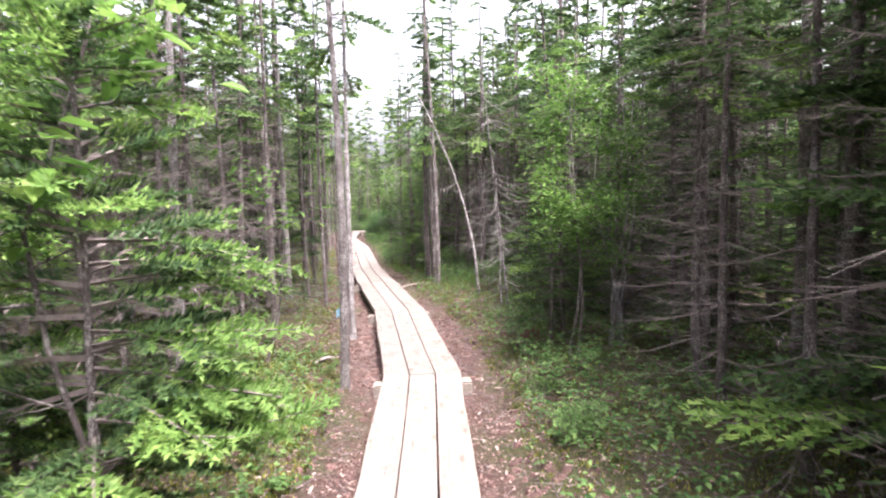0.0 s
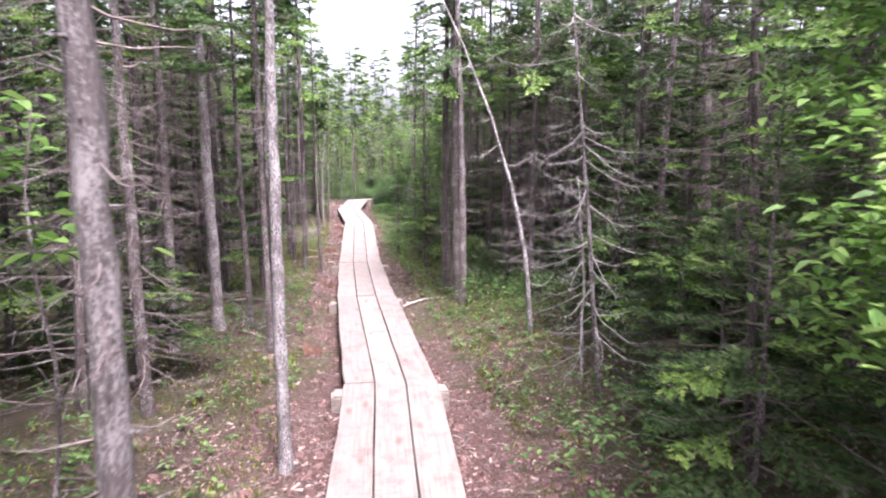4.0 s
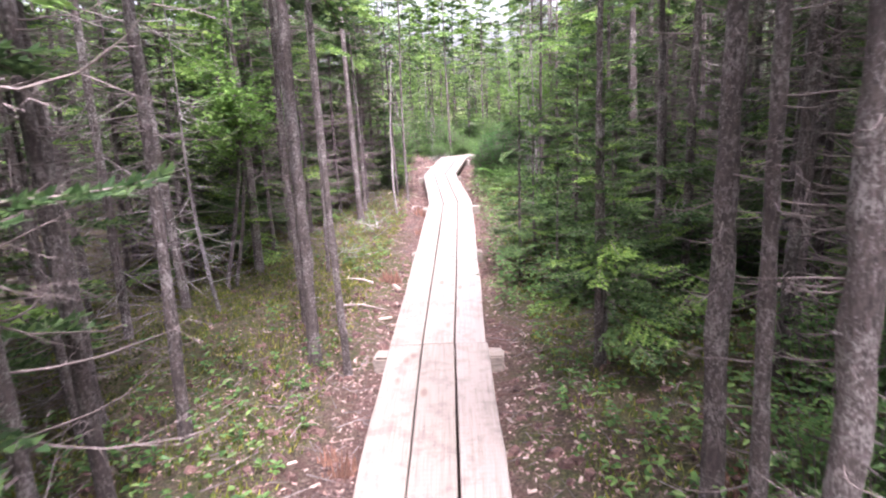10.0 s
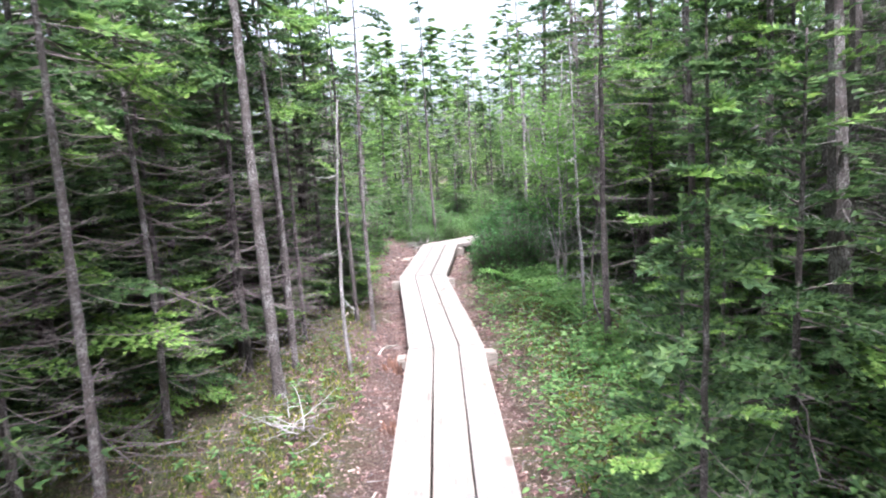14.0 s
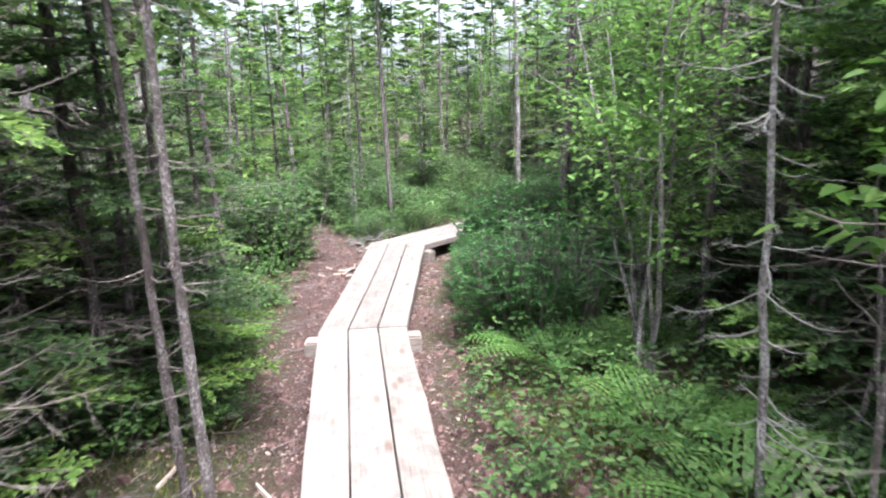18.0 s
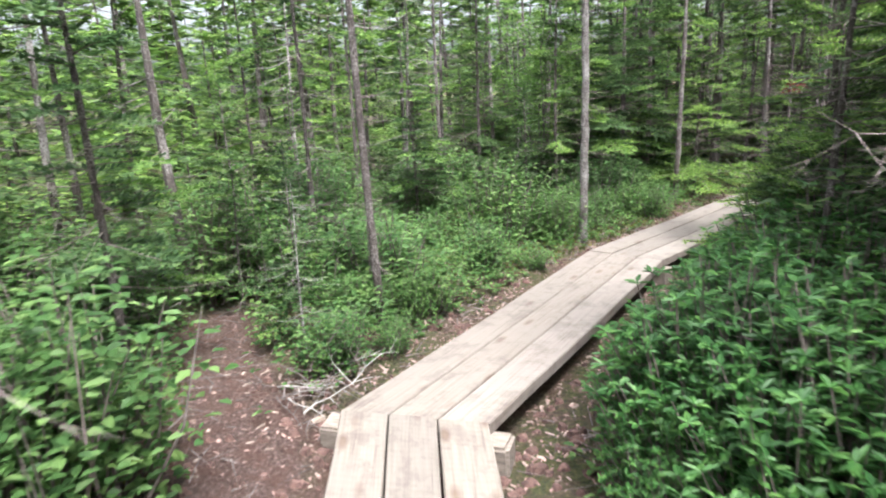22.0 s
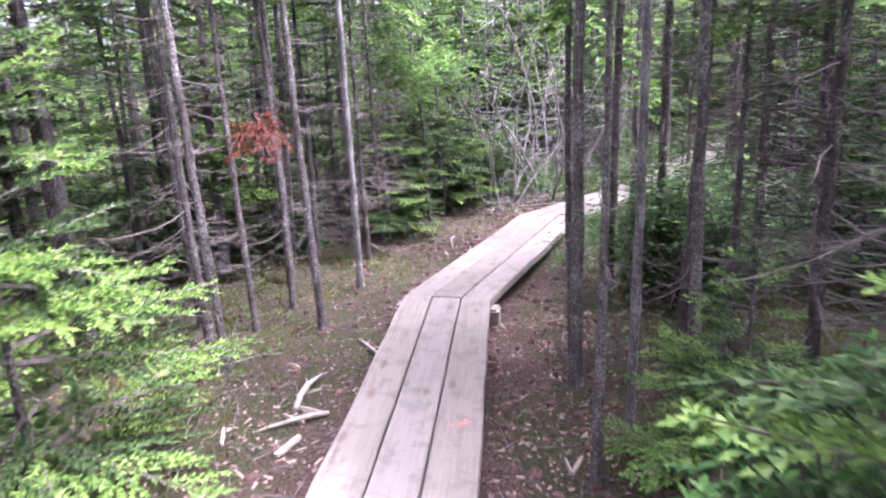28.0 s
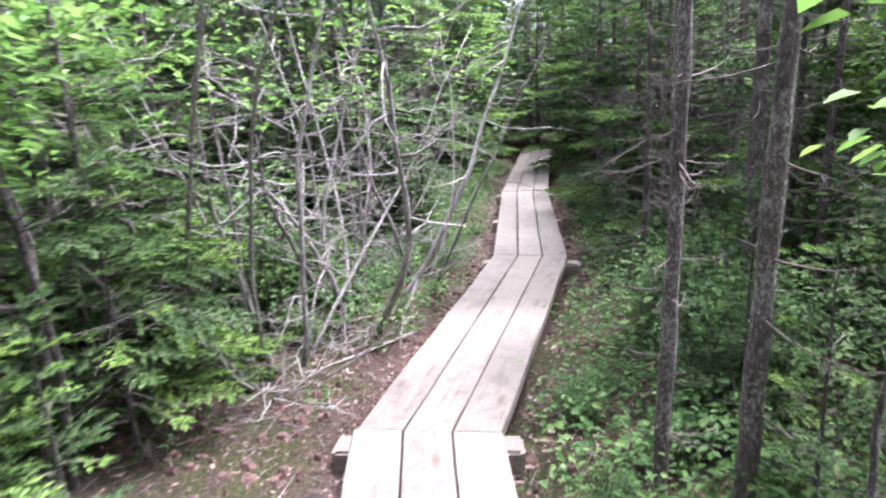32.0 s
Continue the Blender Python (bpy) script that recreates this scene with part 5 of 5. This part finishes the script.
def thin(g, q, rng):
    a, ln = rng.uniform(0, 6.283), rng.uniform(0.06, 0.28)
    d = np.array((math.cos(a), math.sin(a), rng.uniform(-0.05, 0.2))) * ln
    spike(g, q + (0, 0, 0.006), q + d + (0, 0, 0.012), rng.uniform(0.002, 0.005))


scatter("wood_chips", "pale wood chips and bark scraps on bare peat", "wood chips", [CHIP], 7000, 1, 0.3, 1.9, chip, lambda x, y, a, s, l, rng: rng.random(len(x)) < np.exp(-((a / 0.95) ** 2)) * (0.6 + 0.5 * waves(x, y, 2)), 14)
def flake(g, q, rng):
    """A dead leaf or scrap of bark lying almost flat."""
    d = unit(ring(rng) + np.array((0, 0, rng.uniform(-0.25, 0.35))))
    leaf(g, q + np.array((0, 0, 0.006)), d, unit(np.array((rng.uniform(-0.4, 0.4), rng.uniform(-0.4, 0.4), 1.0))), rng.uniform(0.010, 0.038), rng.uniform(0.006, 0.018))


scatter("leaf_litter", "pinkish-brown dead leaves and bark scraps on peat", "leaf litter", [LITTER], 60000, 8, 0.28, 3.6, flake, lambda x, y, a, s, l, rng: rng.random(len(x)) < np.exp(-((a / 1.5) ** 2)) * (0.7 + 0.5 * waves(x, y, 12)), 16)
scatter("moss", "yellow-green moss tufts between the trees", "moss", [MOSS], 48000, 2, 0.55, 6.0, tuft, lambda x, y, a, s, l, rng: rng.random(len(x)) < (0.35 + 0.6 * waves(x, y, 44) + np.where((l < 11) & (s > 0), 0.5, 0.0)) * np.exp(-((a / 4.0) ** 2)) * (a > 0.7))
scatter("low_plants", "low green leafy plants covering the moss", "low plants", [LEAF], 20000, 3, 0.6, 6.0, sprig, lambda x, y, a, s, l, rng: rng.random(len(x)) < (0.4 + 0.7 * waves(x * 0.9, y * 0.9, 33)) * np.exp(-((a / 3.5) ** 2)) * (a > 0.65) * np.where((l < 20) & ~((l < 11) & (s > 0)), 0.55, 1.0))
def clump(g, q, rng):
    """A spray of leaves on hidden stems, part of the unbroken low growth."""
    h = rng.uniform(0.06, 0.3)
    c = q + np.array((0, 0, h))
    for _ in range(11):
        d = unit(ring(rng) + np.array((0, 0, rng.uniform(-0.2, 0.4))))
        leaf(g, c + rng.normal(0, 0.055, 3), d, unit(np.array((rng.uniform(-0.5, 0.5), rng.uniform(-0.5, 0.5), 1.0))), rng.uniform(0.03, 0.06), rng.uniform(0.017, 0.03))


scatter("undergrowth", "unbroken low growth of green leafy shrubs", "undergrowth", [LEAF], 14000, 6, 0.48, 5.0, clump, lambda x, y, a, s, l, rng: rng.random(len(x)) < np.where((l > np.where(s > 0, 25.3, 18.8)) & (l < 36.0) | (l > np.where(s > 0, 42.4, 39.5)), 0.8, np.clip(0.02 + 0.4 * waves(x * 0.8, y * 0.8, 33) + np.where((s < 0) & (l > 6.5) & (l < 12.2), 0.45, 0.0), 0, 0.6)) * np.exp(-((a / 3.2) ** 2)) * np.where(a < 0.75, np.where((l > 39.3) | ((s < 0) & (l > 19) & (l < 25.5)), 0.6, 0.0), np.where(a < 1.0, 0.6, 1.0)))
def clod(g, q, rng):
    """A crumbly lump of peat, root or bark, half sunk."""
    w, h, a = rng.uniform(0.012, 0.05), rng.uniform(0.008, 0.028), rng.uniform(0, 6.283)
    k = [a + 1.0472 * i for i in range(6)]
    low = [q + np.array((math.cos(t) * w * rng.uniform(0.7, 1.3), math.sin(t) * w * rng.uniform(0.7, 1.3), -0.008)) for t in k]
    high = [q + np.array((math.cos(t) * w * rng.uniform(0.35, 0.75), math.sin(t) * w * rng.uniform(0.35, 0.75), h * rng.uniform(0.7, 1.2))) for t in k]
    g.add(low + high, [(i, (i + 1) % 6, (i + 1) % 6 + 6, i + 6) for i in range(6)] + [(6, 7, 8, 9, 10, 11)])


scatter("peat_clods", "crumbly dark red-brown lumps of peat and bark", "peat", [CLOD], 9000, 15, 0.33, 2.2, clod, lambda x, y, a, s, l, rng: rng.random(len(x)) < np.exp(-((a / 1.0) ** 2)) * (0.6 + 0.6 * waves(x * 1.7, y * 1.7, 52)), 14)
scatter("twig_litter", "thin dead twigs lying on the forest floor", "twig litter", [TWIG], 17000, 4, 0.4, 6.0, thin, lambda x, y, a, s, l, rng: rng.random(len(x)) < np.exp(-((a / 3.5) ** 2)))

# ---- single fallen branches and the rusty bough ----


def fallen(x, y, turn, length, r, seed, mat=None, label="bare pale fallen branch lying beside the boardwalk"):
    rng = np.random.default_rng(seed)
    g = Geo()
    d = np.array((math.cos(radians(turn)), math.sin(radians(turn)), 0))
    pts = []
    for t in (0, 0.25, 0.5, 0.75, 1):
        p = np.array((x, y, 0)) + d * length * (t - 0.5) + np.array((-d[1], d[0], 0)) * 0.06 * length * math.sin(3 * t)
        p[2] = ground_at(p[0], p[1]) + r * 0.8 + 0.02 * math.sin(4 * t)
        pts.append(p)
    tube(g, pts, [r, r, r * 0.85, r * 0.6, r * 0.25], 6)
    for t in (1, 2, 3):
        spike(g, pts[t], pts[t] + unit(d * 0.5 + ring(rng) * 0.6 + np.array((0, 0, 0.25))) * length * 0.2, r * 0.4)
    return tagged(new("fallen_branch", g.mesh("fallen_branch", mat or STICK, smooth=True)), label, "fallen branch", "fallen branches")


for row in ((6.47, 8.75, 39, 0.75, 0.016, 1), (6.31, 3.85, 65, 0.4, 0.02, 2), (4.14, 11.96, 24, 0.5, 0.011, 3), (3.76, 12.71, 174, 0.35, 0.013, 4), (6.69, 9.48, 204, 0.8, 0.01, 5), (4.69, 8.23, 19, 0.7, 0.01, 6),
            (1.78, 21.40, 74, 0.3, 0.016, 7), (1.95, 21.20, 24, 0.35, 0.018, 8), (2.86, 23.64, 64, 0.4, 0.015, 9), (6.37, 28.94, 33, 0.5, 0.02, 10), (6.07, 28.72, 163, 0.4, 0.016, 11), (7.03, 29.19, 73, 0.35, 0.014, 12),
            (11.36, 30.65, 153, 1.0, 0.009, 13), (11.77, 30.93, 133, 0.9, 0.008, 14), (9.31, 30.38, 38, 0.5, 0.009, 15), (3.07, 16.58, 84, 0.5, 0.012, 16), (8.36, 7.50, 104, 0.9, 0.012, 17)):
    fallen(*row)


def wood_scrap(x, y, turn, length, width, seed):
    """A split piece of pale timber left from building the walk: wedge-shaped, with torn ends."""
    rng = np.random.default_rng(seed)
    g = Geo()
    d = np.array((math.cos(radians(turn)), math.sin(radians(turn)), 0.0))
    side = np.array((-d[1], d[0], 0.0))
    rows = []
    for t in np.linspace(0, 1, 5):
        c = np.array((x, y, 0.0)) + d * length * (t - 0.5)
        c[2] = ground_at(c[0], c[1]) + 0.012
        w, h = width * (0.55 + 0.45 * math.sin(2.6 * t + 0.3)) * rng.uniform(0.8, 1.1), 0.012 + width * 0.22 * rng.uniform(0.6, 1.1)
        rows.append([c - side * w / 2, c + side * w / 2, c + side * w * 0.32 + (0, 0, h), c - side * w * 0.4 + (0, 0, h * 0.8)])
    g.add([p for r in rows for p in r], [(i * 4 + k, i * 4 + (k + 1) % 4, i * 4 + 4 + (k + 1) % 4, i * 4 + 4 + k) for i in range(4) for k in range(4)] + [(3, 2, 1, 0), (16, 17, 18, 19)])
    return tagged(new("wood_scrap", g.mesh("wood_scrap", SCRAP)), "pale split scrap of timber lying on bare peat", "wood scrap", "wood scraps")


scrap_rng = np.random.default_rng(40)
for cx, cy, spread, n in ((1.82, 21.25, 0.22, 9), (1.7, 21.75, 0.3, 5), (5.9, 28.5, 0.35, 8), (6.5, 28.85, 0.3, 5), (6.45, 3.95, 0.15, 3), (2.45, 17.9, 0.3, 6), (2.75, 23.75, 0.2, 4), (9.15, 30.35, 0.3, 2), (6.35, 27.35, 0.2, 3), (4.2, 12.1, 0.25, 3)):
    for _ in range(n):
        px, py = cx + scrap_rng.normal(0, spread), cy + scrap_rng.normal(0, spread)
        if from_line(px, py)[0][0] > 0.42:
            wood_scrap(px, py, scrap_rng.uniform(0, 180), scrap_rng.uniform(0.06, 0.19), scrap_rng.uniform(0.016, 0.045), int(scrap_rng.integers(1e6)))


def brush_heap(x, y, size, count, seed):
    """A heap of dead grey twigs fallen over one another."""
    rng = np.random.default_rng(seed)
    root = new("brush_heap", None)
    root.location = (x, y, ground_at(x, y))
    for _ in range(count):
        g = Geo()
        at = ring(rng) * size * rng.uniform(0, 0.7) + np.array((0, 0, rng.uniform(0.0, 0.12)))
        twig = crooked(at, ring(rng) + np.array((0, 0, rng.uniform(-0.1, 0.75))), size * rng.uniform(0.7, 1.6), rng, 6, 0.2)
        tube(g, twig, list(np.linspace(rng.uniform(0.0028, 0.0065), 0.001, len(twig))), 5)
        for q in twig[2:-1]:
            spike(g, q, q + unit(ring(rng) + np.array((0, 0, rng.uniform(-0.3, 0.5)))) * size * rng.uniform(0.2, 0.5), 0.0026)
        part("twig", g.mesh("twig", TWIG if rng.random() < 0.5 else PALE_TWIG), root)
    return tagged(root, "heap of dead grey twigs among low shrubs", "brush", "brush heaps")


for row in ((1.55, 22.45, 0.34, 22, 1), (3.1, 14.6, 0.3, 14, 2), (3.25, 13.5, 0.28, 14, 3), (10.6, 30.75, 0.4, 20, 4), (11.4, 30.75, 0.35, 18, 5), (6.05, 29.6, 0.3, 14, 6), (4.95, 7.3, 0.3, 14, 7), (8.7, 5.2, 0.35, 16, 8)):
    brush_heap(*row)


def torn_stump(x, y, seed, size=1.0):
    """A low rotten stump: a ragged ring of red-brown splinters round a crumbled heart."""
    rng = np.random.default_rng(seed)
    g, base = Geo(), np.array((x, y, ground_at(x, y)))
    for _ in range(46):
        a, q = rng.uniform(0, 6.283), rng.uniform(0.03, 0.1) * size
        p = base + np.array((math.cos(a) * q, math.sin(a) * q, -0.03))
        tip = p + np.array((math.cos(a) * 0.02, math.sin(a) * 0.02, rng.uniform(0.06, 0.17) * size * (1.3 - q * 6 / size)))
        spike(g, p, tip, rng.uniform(0.012, 0.024) * size)
    return tagged(new("torn_stump", g.mesh("torn_stump", ROTTEN)), "low torn red-brown rotten stump beside the boardwalk", "stump", "rotten stumps")


for row in ((3.28, 16.12, 1, 1.1), (3.62, 15.05, 2, 0.8), (4.05, 12.85, 3, 1.0), (5.0, 9.75, 4, 0.9), (6.75, 9.9, 5, 1.0), (5.75, 6.9, 6, 0.9), (8.35, 4.6, 7, 1.0)):
    torn_stump(*row)


def rusty_bough():
    rng = np.random.default_rng(9)
    wood, red = Geo(), Geo()
    for k in range(22):
        a = radians(165 + 180 * rng.random())
        bough(wood, red, np.array((0, 0, rng.uniform(-0.08, 0.06))), (math.cos(a), math.sin(a), rng.uniform(-0.3, 0.35)), rng.uniform(0.14, 0.32), 0.012, 0.03, rng, 0.9)
    root = new("dead_bough", wood.mesh("stem", TWIG))
    part("needles", red.mesh("needles", RUST), root, "rust-red dead needles")
    root.location, root.scale = (6.42, 29.29, 1.36), (0.62, 0.62, 0.8)
    return tagged(root, "rust-red dead spruce bough hanging among bare trunks", "dead bough")


rusty_bough()


def red_mark(x, y, seed):
    """A few dabs of red marking crayon on a plank."""
    rng = np.random.default_rng(seed)
    g = Geo()
    for _ in range(7):
        cx, cy, w = x + rng.normal(0, 0.028), y + rng.normal(0, 0.028), rng.uniform(0.006, 0.016)
        z = float(from_line(cx, cy)[2][0]) + 0.0045
        g.add([(cx + w * rng.uniform(0.6, 1.2) * math.cos(k), cy + w * rng.uniform(0.6, 1.2) * math.sin(k), z) for k in np.linspace(0, 5.4, 7)], [tuple(range(7))])
    return part("crayon_mark", g.mesh("crayon_mark", RED_MARK), DECKS[12 if x > 7.74 else 11].children[2], "faded red crayon mark")


red_mark(8.71, 29.16, 1)
red_mark(6.42, 27.83, 2)

for made in TEMPLATES:
    for ob in (*made.children_recursive, made):
        bpy.data.objects.remove(ob)
